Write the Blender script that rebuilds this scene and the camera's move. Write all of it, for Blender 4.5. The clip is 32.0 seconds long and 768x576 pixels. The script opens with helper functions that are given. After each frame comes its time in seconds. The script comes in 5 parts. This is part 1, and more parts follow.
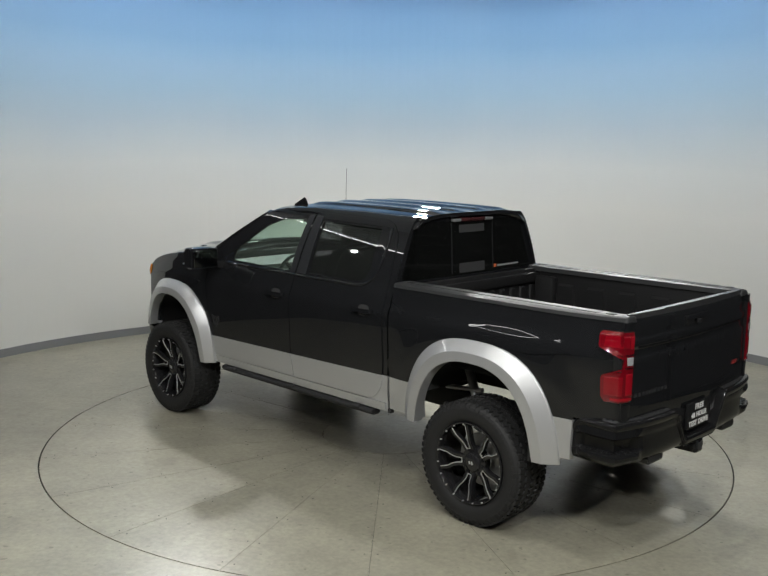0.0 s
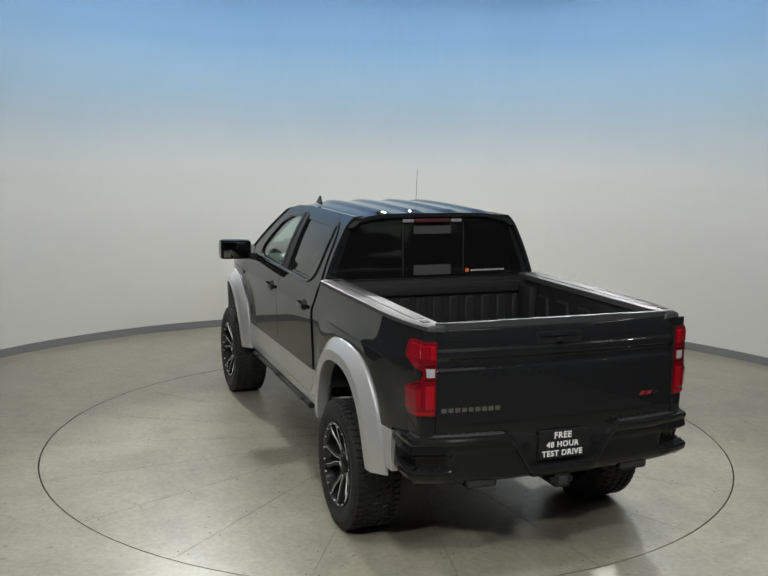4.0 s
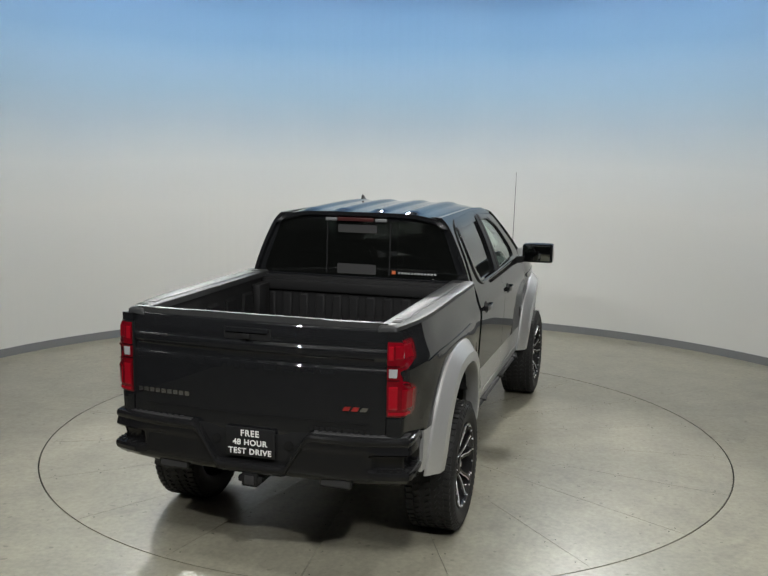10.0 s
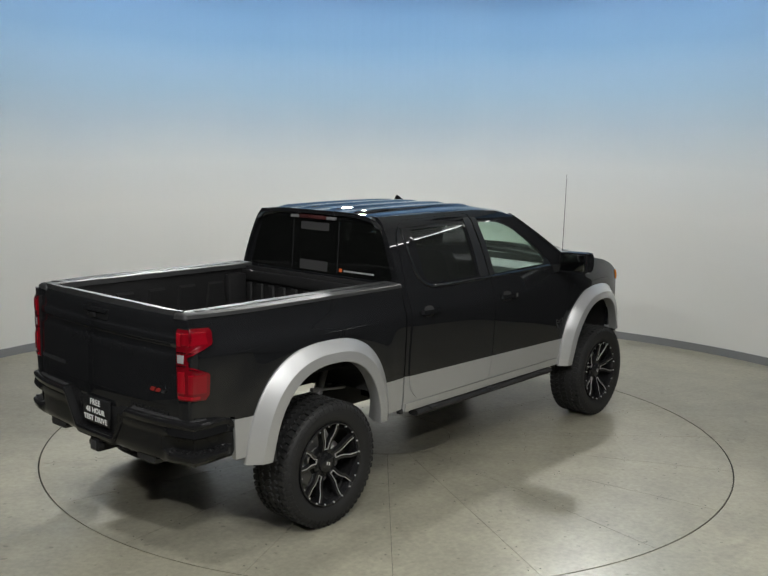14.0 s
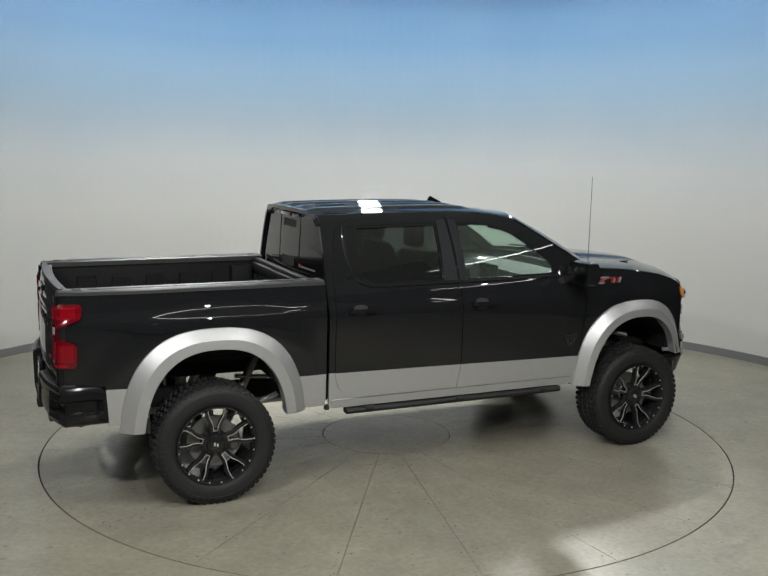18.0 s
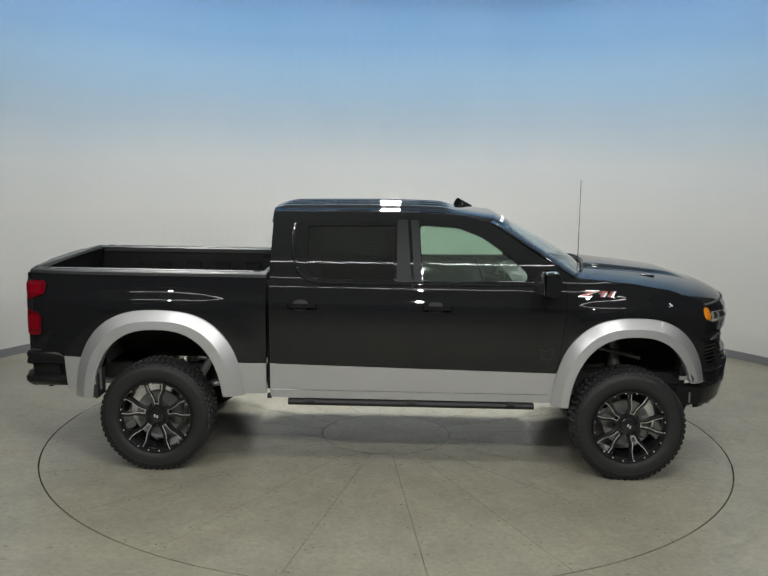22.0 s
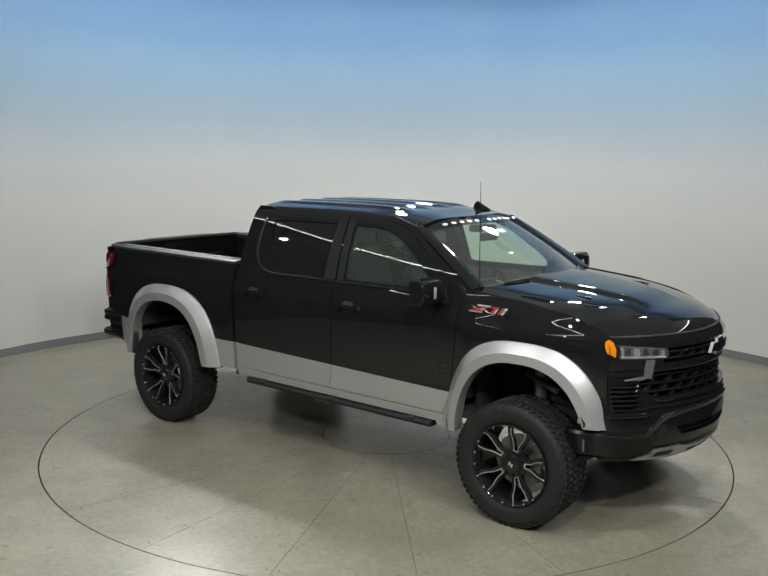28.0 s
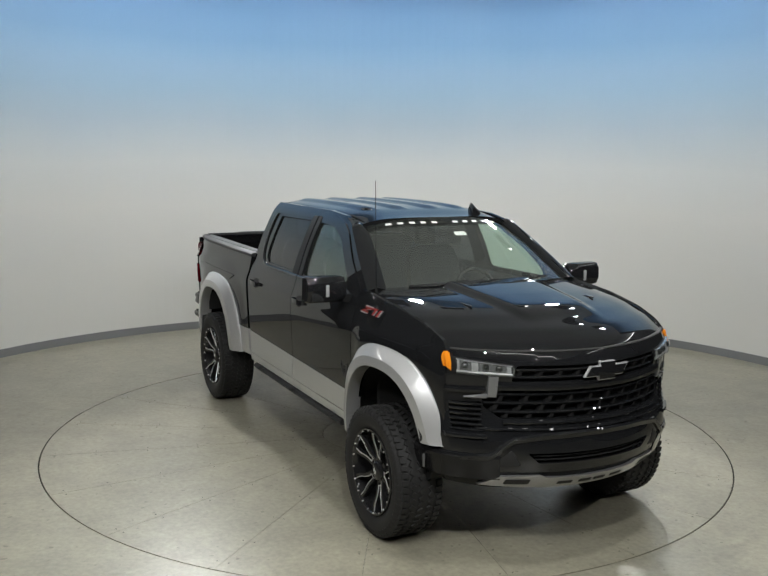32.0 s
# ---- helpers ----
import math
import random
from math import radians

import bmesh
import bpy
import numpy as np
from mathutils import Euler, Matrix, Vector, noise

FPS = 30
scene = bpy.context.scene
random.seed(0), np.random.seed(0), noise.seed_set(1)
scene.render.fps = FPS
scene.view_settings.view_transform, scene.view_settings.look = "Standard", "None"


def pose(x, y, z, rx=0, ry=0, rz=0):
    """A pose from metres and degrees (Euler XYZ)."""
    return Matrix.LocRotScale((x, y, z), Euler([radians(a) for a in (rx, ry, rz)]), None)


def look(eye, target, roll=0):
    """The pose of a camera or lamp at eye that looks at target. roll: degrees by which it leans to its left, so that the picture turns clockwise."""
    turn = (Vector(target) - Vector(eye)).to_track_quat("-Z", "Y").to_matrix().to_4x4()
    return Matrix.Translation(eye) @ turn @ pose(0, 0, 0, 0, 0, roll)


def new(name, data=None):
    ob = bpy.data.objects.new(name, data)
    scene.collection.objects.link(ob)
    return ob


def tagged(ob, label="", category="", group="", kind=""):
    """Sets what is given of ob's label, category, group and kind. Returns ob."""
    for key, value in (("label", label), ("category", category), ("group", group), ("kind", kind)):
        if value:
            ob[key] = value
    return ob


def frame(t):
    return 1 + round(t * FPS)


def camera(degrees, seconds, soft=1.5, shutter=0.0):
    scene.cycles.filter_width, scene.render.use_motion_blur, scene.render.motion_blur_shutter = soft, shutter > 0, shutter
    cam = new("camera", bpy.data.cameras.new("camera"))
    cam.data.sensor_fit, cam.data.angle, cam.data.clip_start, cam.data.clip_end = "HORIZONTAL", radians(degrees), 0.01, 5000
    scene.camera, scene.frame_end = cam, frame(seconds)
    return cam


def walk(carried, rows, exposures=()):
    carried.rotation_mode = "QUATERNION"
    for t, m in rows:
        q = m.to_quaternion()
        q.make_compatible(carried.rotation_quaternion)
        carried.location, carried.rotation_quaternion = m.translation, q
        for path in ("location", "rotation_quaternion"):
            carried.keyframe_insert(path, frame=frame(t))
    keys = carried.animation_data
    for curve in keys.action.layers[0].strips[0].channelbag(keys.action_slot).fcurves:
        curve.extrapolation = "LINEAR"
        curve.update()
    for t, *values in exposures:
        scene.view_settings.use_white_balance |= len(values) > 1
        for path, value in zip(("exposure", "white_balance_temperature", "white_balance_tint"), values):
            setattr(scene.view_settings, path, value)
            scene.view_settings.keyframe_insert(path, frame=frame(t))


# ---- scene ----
# The camera stands still on the showroom floor, 8 m from the axis of the turntable.
EYE = Vector((0.0, -8.12, 2.60))
CAM_PITCH, CAM_YAW, CAM_ROLL = 8.82, -0.285, 0.90
AIM = EYE + Vector((math.sin(radians(CAM_YAW)) * math.cos(radians(CAM_PITCH)),
                    math.cos(radians(CAM_YAW)) * math.cos(radians(CAM_PITCH)),
                    -math.sin(radians(CAM_PITCH)))) * 8.0
cam = camera(45.2, 32.0)
walk(cam, [(0.0, look(EYE, AIM, CAM_ROLL)), (32.0, look(EYE, AIM, CAM_ROLL))])

# ---------------------------------------------------------------- light
world = bpy.data.worlds.new("showroom_world")
scene.world = world
world.use_nodes = True
world.node_tree.nodes["Background"].inputs[0].default_value = (0.8, 0.85, 0.9, 1)
world.node_tree.nodes["Background"].inputs[1].default_value = 0.02
scene.view_settings.exposure = 0.10
PANEL_POWER = 62.0
STRIP_POWER = 16.0
SPOT_POWER = 730.0
FRONT_POWER = 400.0
FILL_POWER = 165.0

TURN_RATE = -6.212          # degrees a second
TURN_START = 36.46 + 16 * 6.212
TRUCK_OFF = Vector((0.055, -0.018, -0.0135))


# ---------------------------------------------------------------- materials
def material(name, color, rough=0.5, metal=0.0, coat=0.0, spec=0.5):
    m = bpy.data.materials.new(name)
    m.use_nodes = True
    b = m.node_tree.nodes["Principled BSDF"]
    b.inputs["Base Color"].default_value = (*color, 1)
    b.inputs["Roughness"].default_value = rough
    b.inputs["Metallic"].default_value = metal
    b.inputs["Coat Weight"].default_value = coat
    b.inputs["Coat Roughness"].default_value = 0.03
    b.inputs["Specular IOR Level"].default_value = spec
    return m


def nodes_of(m):
    return m.node_tree.nodes, m.node_tree.links, m.node_tree.nodes["Principled BSDF"]


def noise_tex(m, scale, detail=4.0, rough=0.55, distort=0.0):
    n, l, b = nodes_of(m)
    tc = n.new("ShaderNodeTexCoord")
    tx = n.new("ShaderNodeTexNoise")
    tx.inputs["Scale"].default_value = scale
    tx.inputs["Detail"].default_value = detail
    tx.inputs["Roughness"].default_value = rough
    tx.inputs["Distortion"].default_value = distort
    l.new(tc.outputs["Object"], tx.inputs["Vector"])
    return tx.outputs["Fac"]


def ramp(m, fac, stops):
    n, l, b = nodes_of(m)
    r = n.new("ShaderNodeValToRGB")
    e = r.color_ramp.elements
    while len(e) < len(stops):
        e.new(0.5)
    for k, (p, c) in enumerate(stops):
        e[k].position = p
        e[k].color = (*c, 1) if len(c) == 3 else c
    l.new(fac, r.inputs["Fac"])
    return r.outputs["Color"]


def mix(m, fac, a, b_, mode="MIX"):
    n, l, b = nodes_of(m)
    x = n.new("ShaderNodeMix")
    x.data_type = "RGBA"
    x.blend_type = mode
    for sock, v in ((x.inputs[0], fac), (x.inputs[6], a), (x.inputs[7], b_)):
        if isinstance(v, (int, float)):
            sock.default_value = v
        elif isinstance(v, tuple):
            sock.default_value = (*v, 1)
        else:
            l.new(v, sock)
    return x.outputs[2]


def rough_from(m, fac, lo, hi, a=0.3, z=0.7):
    n, l, b = nodes_of(m)
    r = n.new("ShaderNodeMapRange")
    r.inputs["From Min"].default_value, r.inputs["From Max"].default_value = a, z
    r.inputs["To Min"].default_value, r.inputs["To Max"].default_value = lo, hi
    l.new(fac, r.inputs["Value"])
    l.new(r.outputs[0], b.inputs["Roughness"])


def bump(m, fac, strength, dist=0.01):
    n, l, b = nodes_of(m)
    u = n.new("ShaderNodeBump")
    u.inputs["Strength"].default_value = strength
    u.inputs["Distance"].default_value = dist
    l.new(fac, u.inputs["Height"])
    l.new(u.outputs[0], b.inputs["Normal"])


def emitter(name, color, strength):
    m = bpy.data.materials.new(name)
    m.use_nodes = True
    n, l = m.node_tree.nodes, m.node_tree.links
    n.clear()
    e = n.new("ShaderNodeEmission")
    e.inputs[0].default_value = (*color, 1)
    e.inputs[1].default_value = strength
    l.new(e.outputs[0], n.new("ShaderNodeOutputMaterial").inputs[0])
    return m


def concrete(name, tint):
    """Polished concrete: cloudy tone, soft trowel mottling and fine grain."""
    m = material(name, tint, 0.33)
    n, l, b = nodes_of(m)
    big = noise_tex(m, 0.55, 2, 0.5)
    mid = noise_tex(m, 2.6, 3, 0.55)
    blot = noise_tex(m, 10.0, 2, 0.5)
    grain = noise_tex(m, 26, 2, 0.6)
    c = ramp(m, big, [(0.2, tuple(x * 0.90 for x in tint)), (0.8, (tint[0] * 1.09, tint[1] * 1.08, tint[2] * 1.03))])
    c = mix(m, 1.0, c, ramp(m, mid, [(0.2, (0.82, 0.815, 0.80)), (0.8, (1.17, 1.165, 1.13))]), "MULTIPLY")
    c = mix(m, 1.0, c, ramp(m, blot, [(0.2, (0.90, 0.895, 0.89)), (0.8, (1.09, 1.09, 1.08))]), "MULTIPLY")
    c = mix(m, 1.0, c, ramp(m, grain, [(0.2, (0.80, 0.80, 0.795)), (0.8, (1.18, 1.18, 1.17))]), "MULTIPLY")
    # small dark chips and a few old stains
    c = mix(m, 1.0, c, ramp(m, noise_tex(m, 17, 1, 0.5), [(0.70, (1.0, 1.0, 1.0)), (0.76, (0.62, 0.61, 0.60))]), "MULTIPLY")
    c = mix(m, 1.0, c, ramp(m, noise_tex(m, 1.7, 3, 0.65, 0.8), [(0.62, (1.0, 1.0, 1.0)), (0.72, (0.84, 0.835, 0.83))]), "MULTIPLY")
    l.new(c, b.inputs["Base Color"])
    rough_from(m, big, 0.26, 0.34, 0.1, 0.9)
    bump(m, noise_tex(m, 140, 3, 0.6), 0.06, 0.002)
    return m


FLOOR_TINT = (0.260, 0.250, 0.208)
M_floor = concrete("polished_concrete", FLOOR_TINT)
M_disc = concrete("turntable_concrete", tuple(x * 1.02 for x in FLOOR_TINT))
M_joint = material("dark_joint", (0.06, 0.057, 0.05), 0.8)
M_base = material("grey_rubber_base", (0.22, 0.225, 0.235), 0.5)
M_ceil = material("white_ceiling_paint", (0.78, 0.78, 0.77), 0.9)
M_plain = material("charcoal_wall_paint", (0.030, 0.030, 0.033), 0.85)
M_screw = material("screw_head_steel", (0.13, 0.125, 0.11), 0.6, 0.4)
M_panel = emitter("light_panel_glow", (1.0, 1.0, 0.99), PANEL_POWER)
M_strip = emitter("light_strip_glow", (1.0, 1.0, 0.98), STRIP_POWER)
M_house = material("light_housing", (0.6, 0.6, 0.6), 0.5)


def tinted_wall():
    """Wall colour: warm grey below; the blue above imitates a tint laid over the view."""
    m = material("overlay_tint_wall_colour", (0.6, 0.6, 0.58), 0.55)
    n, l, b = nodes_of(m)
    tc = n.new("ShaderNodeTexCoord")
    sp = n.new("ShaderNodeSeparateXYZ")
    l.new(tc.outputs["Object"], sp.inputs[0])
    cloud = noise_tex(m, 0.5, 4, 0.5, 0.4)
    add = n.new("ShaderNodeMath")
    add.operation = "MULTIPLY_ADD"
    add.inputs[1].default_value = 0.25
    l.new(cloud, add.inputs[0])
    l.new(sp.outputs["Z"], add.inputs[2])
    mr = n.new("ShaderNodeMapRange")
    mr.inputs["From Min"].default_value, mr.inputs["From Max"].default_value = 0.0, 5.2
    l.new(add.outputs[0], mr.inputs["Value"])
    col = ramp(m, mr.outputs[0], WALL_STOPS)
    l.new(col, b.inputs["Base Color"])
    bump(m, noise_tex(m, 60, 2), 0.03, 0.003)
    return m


# Lower stops raised, upper ones dimmed, to balance the lamplight on the wall.
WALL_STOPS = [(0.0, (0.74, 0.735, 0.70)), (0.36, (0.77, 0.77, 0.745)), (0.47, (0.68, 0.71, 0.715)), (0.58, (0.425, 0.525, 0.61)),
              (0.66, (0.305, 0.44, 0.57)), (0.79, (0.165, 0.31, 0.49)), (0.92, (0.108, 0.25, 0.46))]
M_wall = tinted_wall()


# ---------------------------------------------------------------- mesh helpers
def link(name, bm, mat, parent=None, label="", smooth=False):
    me = bpy.data.meshes.new(name)
    bm.normal_update()
    bm.to_mesh(me)
    bm.free()
    if smooth:
        me.shade_smooth()
    for x in (mat if isinstance(mat, (list, tuple)) else [mat]):
        me.materials.append(x)
    ob = new(name, me)
    if parent is not None:
        ob.parent = parent
    if label:
        ob["label"] = label
    return ob


def part(name, bm, mat, parent, label="", smooth=False):
    return link(name, bm, mat, parent, label, smooth)


def add_box(bm, lo, hi, bevel=0.0, seg=1):
    lo, hi = Vector(lo), Vector(hi)
    g = bmesh.ops.create_cube(bm, size=1.0, matrix=Matrix.Translation((lo + hi) / 2) @ Matrix.Diagonal((*(hi - lo), 1)))
    if bevel:
        es = {e for v in g["verts"] for e in v.link_edges}
        bmesh.ops.bevel(bm, geom=list(es), offset=bevel, segments=seg, profile=0.5, affect="EDGES")


def box(lo, hi, bevel=0.0, seg=1):
    bm = bmesh.new()
    add_box(bm, lo, hi, bevel, seg)
    return bm


def add_tube(bm, a, b, r, n=12, r2=None):
    a, b = Vector(a), Vector(b)
    m = Matrix.Translation((a + b) / 2) @ (b - a).to_track_quat("Z", "Y").to_matrix().to_4x4()
    bmesh.ops.create_cone(bm, cap_ends=True, segments=n, radius1=r, radius2=r if r2 is None else r2, depth=(b - a).length, matrix=m)


def ring_faces(bm, loops, closed=True, wrap=False):
    """Skin a row of point loops of equal length."""
    vs = [[bm.verts.new(p) for p in lp] for lp in loops]
    rows = list(zip(vs, vs[1:] + ([vs[0]] if wrap else [])))
    if not wrap:
        rows = list(zip(vs, vs[1:]))
    for a, b in rows:
        k = len(a)
        for i in range(k if closed else k - 1):
            j = (i + 1) % k
            bm.faces.new((a[i], a[j], b[j], b[i]))
    return vs


# ---------------------------------------------------------------- the showroom
WALL_R, WALL_C, CEIL_Z = 5.49, Vector((0.08, -0.10, 0)), 5.3
TABLE_R, HUB_R = 2.98, 0.58


def arc_points(r, a0, a1, n):
    return [Vector((WALL_C.x + r * math.cos(radians(a0 + (a1 - a0) * i / n)), WALL_C.y + r * math.sin(radians(a0 + (a1 - a0) * i / n)), 0)) for i in range(n + 1)]


def wall_path(off, a0=25, a1=155, n=96):
    """Plan of a stretch of the round wall, off metres outward."""
    return arc_points(WALL_R + off, a0, a1, n)


def extrude_plan(inner, outer, z0, z1):
    bm = bmesh.new()
    loops = []
    for a, b in zip(inner, outer):
        loops.append([(a.x, a.y, z0), (b.x, b.y, z0), (b.x, b.y, z1), (a.x, a.y, z1)])
    vs = ring_faces(bm, loops, True)
    bm.faces.new(vs[0])
    bm.faces.new(vs[-1][::-1])
    bmesh.ops.recalc_face_normals(bm, faces=bm.faces)
    return bm


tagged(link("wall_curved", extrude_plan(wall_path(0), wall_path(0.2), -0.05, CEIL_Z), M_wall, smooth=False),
       "smooth curved warm grey studio wall, with an overlaid blue tint painted in above", "wall", kind="structure")
tagged(link("baseboard", extrude_plan(wall_path(-0.015), wall_path(-0.002), 0.0, 0.10), M_base),
       "low grey rubber baseboard along the curved wall", "baseboard", kind="structure")
tagged(link("wall_back", box((-5.7, -11.2, -0.05), (5.9, -11.0, CEIL_Z)), M_plain), "plain charcoal wall behind the camera", "wall", kind="structure")
for name, a0, a1 in (("wall_east_wing", -14, 25), ("wall_west_wing", 155, 194)):
    tagged(link(name, extrude_plan(wall_path(0, a0, a1, 26), wall_path(0.2, a0, a1, 26), -0.05, CEIL_Z), M_plain), "charcoal end of the curved studio wall", "wall", kind="structure")
for name, sx in (("wall_east", 1), ("wall_west", -1)):
    x0, x1 = sorted((WALL_C.x + sx * 5.45, WALL_C.x + sx * 5.65))
    tagged(link(name, box((x0, -11.0, -0.05), (x1, -1.50, CEIL_Z)), M_plain), "plain charcoal side wall of the studio", "wall", kind="structure")
tagged(link("ceiling", box((-6, -11.2, CEIL_Z), (6.2, 5.9, CEIL_Z + 0.2)), M_ceil), "matt white painted studio ceiling", "ceiling", kind="structure")


def disc_bm(r0, r1, z, n=160):
    bm = bmesh.new()
    if r0 == 0:
        vs = [bm.verts.new((r1 * math.cos(2 * math.pi * i / n), r1 * math.sin(2 * math.pi * i / n), z)) for i in range(n)]
        bm.faces.new(vs)
    else:
        ring_faces(bm, [[(r * math.cos(2 * math.pi * i / n), r * math.sin(2 * math.pi * i / n), z) for i in range(n)] for r in (r1, r0)], True)
    bmesh.ops.recalc_face_normals(bm, faces=bm.faces)
    return bm


def floor_bm():
    """Floor sheet with a round pit for the turntable."""
    bm = bmesh.new()
    n = 160
    circle = [Vector((TABLE_R * math.cos(2 * math.pi * i / n), TABLE_R * math.sin(2 * math.pi * i / n), 0)) for i in range(n)]
    outer = []
    for p in circle:
        k = 12.0 / max(abs(p.x), abs(p.y))
        outer.append(p * k)
    pit = [Vector((p.x, p.y, -0.05)) for p in circle]
    ring_faces(bm, [outer, circle, pit], True)
    bm.faces.new([bm.verts.new(p) for p in pit])
    bmesh.ops.recalc_face_normals(bm, faces=bm.faces)
    for f in bm.faces:
        if f.normal.z < -0.5:
            f.normal_flip()
    for f in bm.faces:
        if f.calc_center_median().z < -0.02:
            f.material_index = 1
    return bm


tagged(link("floor", floor_bm(), [M_floor, M_joint]), "polished olive-grey concrete showroom floor", "floor", kind="structure")

# The turntable: twenty wedge plates round a hub plate, with dark seams and screw heads.
turntable = tagged(new("turntable"), "round concrete-topped turntable with radial seams and screw heads", "turntable")


def wedge_bm(a0, a1, r0, r1, z0, z1, n=8):
    bm = bmesh.new()
    gap0, gap1 = math.asin(0.0016 / r0), math.asin(0.0016 / r1)
    top = [Vector((r1 * math.cos(a0 + gap1 + (a1 - a0 - 2 * gap1) * i / n), r1 * math.sin(a0 + gap1 + (a1 - a0 - 2 * gap1) * i / n), z1)) for i in range(n + 1)]
    top += [Vector((r0 * math.cos(a1 - gap0 - (a1 - a0 - 2 * gap0) * i / 4), r0 * math.sin(a1 - gap0 - (a1 - a0 - 2 * gap0) * i / 4), z1)) for i in range(5)]
    vt = [bm.verts.new(p) for p in top]
    vb = [bm.verts.new((p.x, p.y, z0)) for p in top]
    bm.faces.new(vt)
    for i in range(len(vt)):
        j = (i + 1) % len(vt)
        bm.faces.new((vt[i], vb[i], vb[j], vt[j]))
    return bm


SEAM0 = -65.75
part("underplate", disc_bm(0, TABLE_R - 0.02, -0.012), M_joint, turntable, "dark underplate seen in the seams")
for k in range(20):
    part("plate", wedge_bm(radians(SEAM0 + 18 * k), radians(SEAM0 + 18 * (k + 1)), HUB_R, TABLE_R - 0.011, -0.01, 0.0), M_disc, turntable)
hub = bmesh.new()
ring_faces(hub, [[(r * math.cos(2 * math.pi * i / 64), r * math.sin(2 * math.pi * i / 64), z) for i in range(64)] for r, z in ((HUB_R - 0.007, -0.01), (HUB_R - 0.007, 0.0))], True)
hub.faces.new([v for v in hub.verts if v.co.z > -0.005])
part("hub_plate", hub, M_disc, turntable)
screw_me = bpy.data.meshes.new("screw")
sb = bmesh.new()
bmesh.ops.create_cone(sb, cap_ends=True, segments=8, radius1=0.0058, radius2=0.0045, depth=0.003)
sb.to_mesh(screw_me)
sb.free()
screw_me.materials.append(M_screw)
for k in range(20):
    a = radians(SEAM0 + 18 * k)
    for r in (0.85, 1.27, 1.69, 2.11, 2.53, 2.86):
        for s in (-0.042, 0.042):
            o = new("screw", screw_me)
            o.parent = turntable
            o.location = (r * math.cos(a) - s * math.sin(a), r * math.sin(a) + s * math.cos(a), 0.001)


def ceiling_light(x, y, z, rz, w, d, text="long narrow white ceiling strip light, lit"):
    t = tagged(new("ceiling_light"), text, "ceiling light", "studio ceiling lights")
    t.matrix_basis = pose(x, y, z, 0, 0, rz)
    part("housing", box((-d / 2 - 0.03, -w / 2 - 0.03, 0.012), (d / 2 + 0.03, w / 2 + 0.03, 0.08), 0.01), M_house, t)
    part("diffuser", box((-d / 2, -w / 2, 0.0), (d / 2, w / 2, 0.01)), M_strip if w > 1 else M_panel, t, "glowing white diffuser")
    part("hanger", box((-0.01, -w / 2 + 0.1, 0.08), (0.01, w / 2 - 0.1, max(0.1, CEIL_Z - z)), 0), M_house, t)
    return t


LIGHTS = [(-5.05, -1.2, 4.30, 0, 6.6, 0.05), (5.2, -1.2, 4.30, 0, 6.6, 0.05), (0.0, -6.15, 5.0, 90, 8.4, 0.06)]
for L in LIGHTS:
    ceiling_light(*L)
# Added out of view: square lights brighten the wall, boards block them from the hood.
for k in range(8):
    a = 18 + 144 * (k + 0.5) / 8
    t = ceiling_light(WALL_C.x + 4.2 * math.cos(radians(a)), WALL_C.y + 4.2 * math.sin(radians(a)), 5.02, a, 0.40, 0.34, "added square white light out of view, board hiding it from the truck, lit")
    part("shade", box((-0.225, -0.24, -0.36), (-0.205, 0.24, 0.08), 0.004), M_plain, t, "added charcoal board hiding the light from the truck")

M_spot = emitter("spot_lamp_glow", (1.0, 0.99, 0.97), 200.0)


def spotlight(x, y, z, target, power, cone, soft=0.07):
    t = tagged(new("track_spotlight"), "small white round spotlight, out of view under the ceiling, lit", "spotlight", "track spotlights")
    t.matrix_basis = pose(x, y, z)
    aim = (Vector(target) - Vector((x, y, z))).normalized()
    bm = bmesh.new()
    add_tube(bm, aim * -0.14, aim * 0.02, 0.07, 16, 0.085)
    part("lamp_can", bm, M_house, t)
    bm = bmesh.new()
    add_tube(bm, aim * 0.021, aim * 0.026, 0.045, 16)
    part("lens", bm, M_spot, t, "glowing lamp lens")
    bm = bmesh.new()
    add_tube(bm, aim * -0.08, Vector((aim.x * -0.08, aim.y * -0.08, CEIL_Z - z)), 0.012, 8)
    part("stem", bm, M_house, t)
    if power:
        ld = bpy.data.lights.new("spot_beam", "SPOT")
        ld.energy, ld.spot_size, ld.spot_blend, ld.shadow_soft_size, ld.color = power, radians(cone), 0.6, soft, (1.0, 1.0, 0.97)
        lo = new("spot_beam", ld)
        lo.parent = t
        lo.matrix_basis = look(aim * 0.1, aim * 1.0)


for x, y, tx in ((2.75, 3.75, -0.5), (0.0, 4.3, 0.0), (-2.75, 3.75, 0.5)):
    spotlight(x, y, 4.85, (tx, -2.2, 0), SPOT_POWER, 62, 0.15)
for x, y in ((-3.4, -6.6), (0.3, -6.5), (2.9, -7.1)):
    spotlight(x, y, 4.85, (0, -1.6, 0.2), FRONT_POWER, 70, 0.05)
# Added fill pair overhead, brightening the floor in front of the truck.
for x in (-1.7, 1.8):
    spotlight(x, -3.3, 4.95, (x * 0.8, -2.6, 0), FILL_POWER, 105, 0.05)
for x, y, z in ((-4.85, -0.4, 3.75), (4.95, -3.2, 4.35)):
    spotlight(x, y, z, (0, -0.5, 1.2), 0, 70)


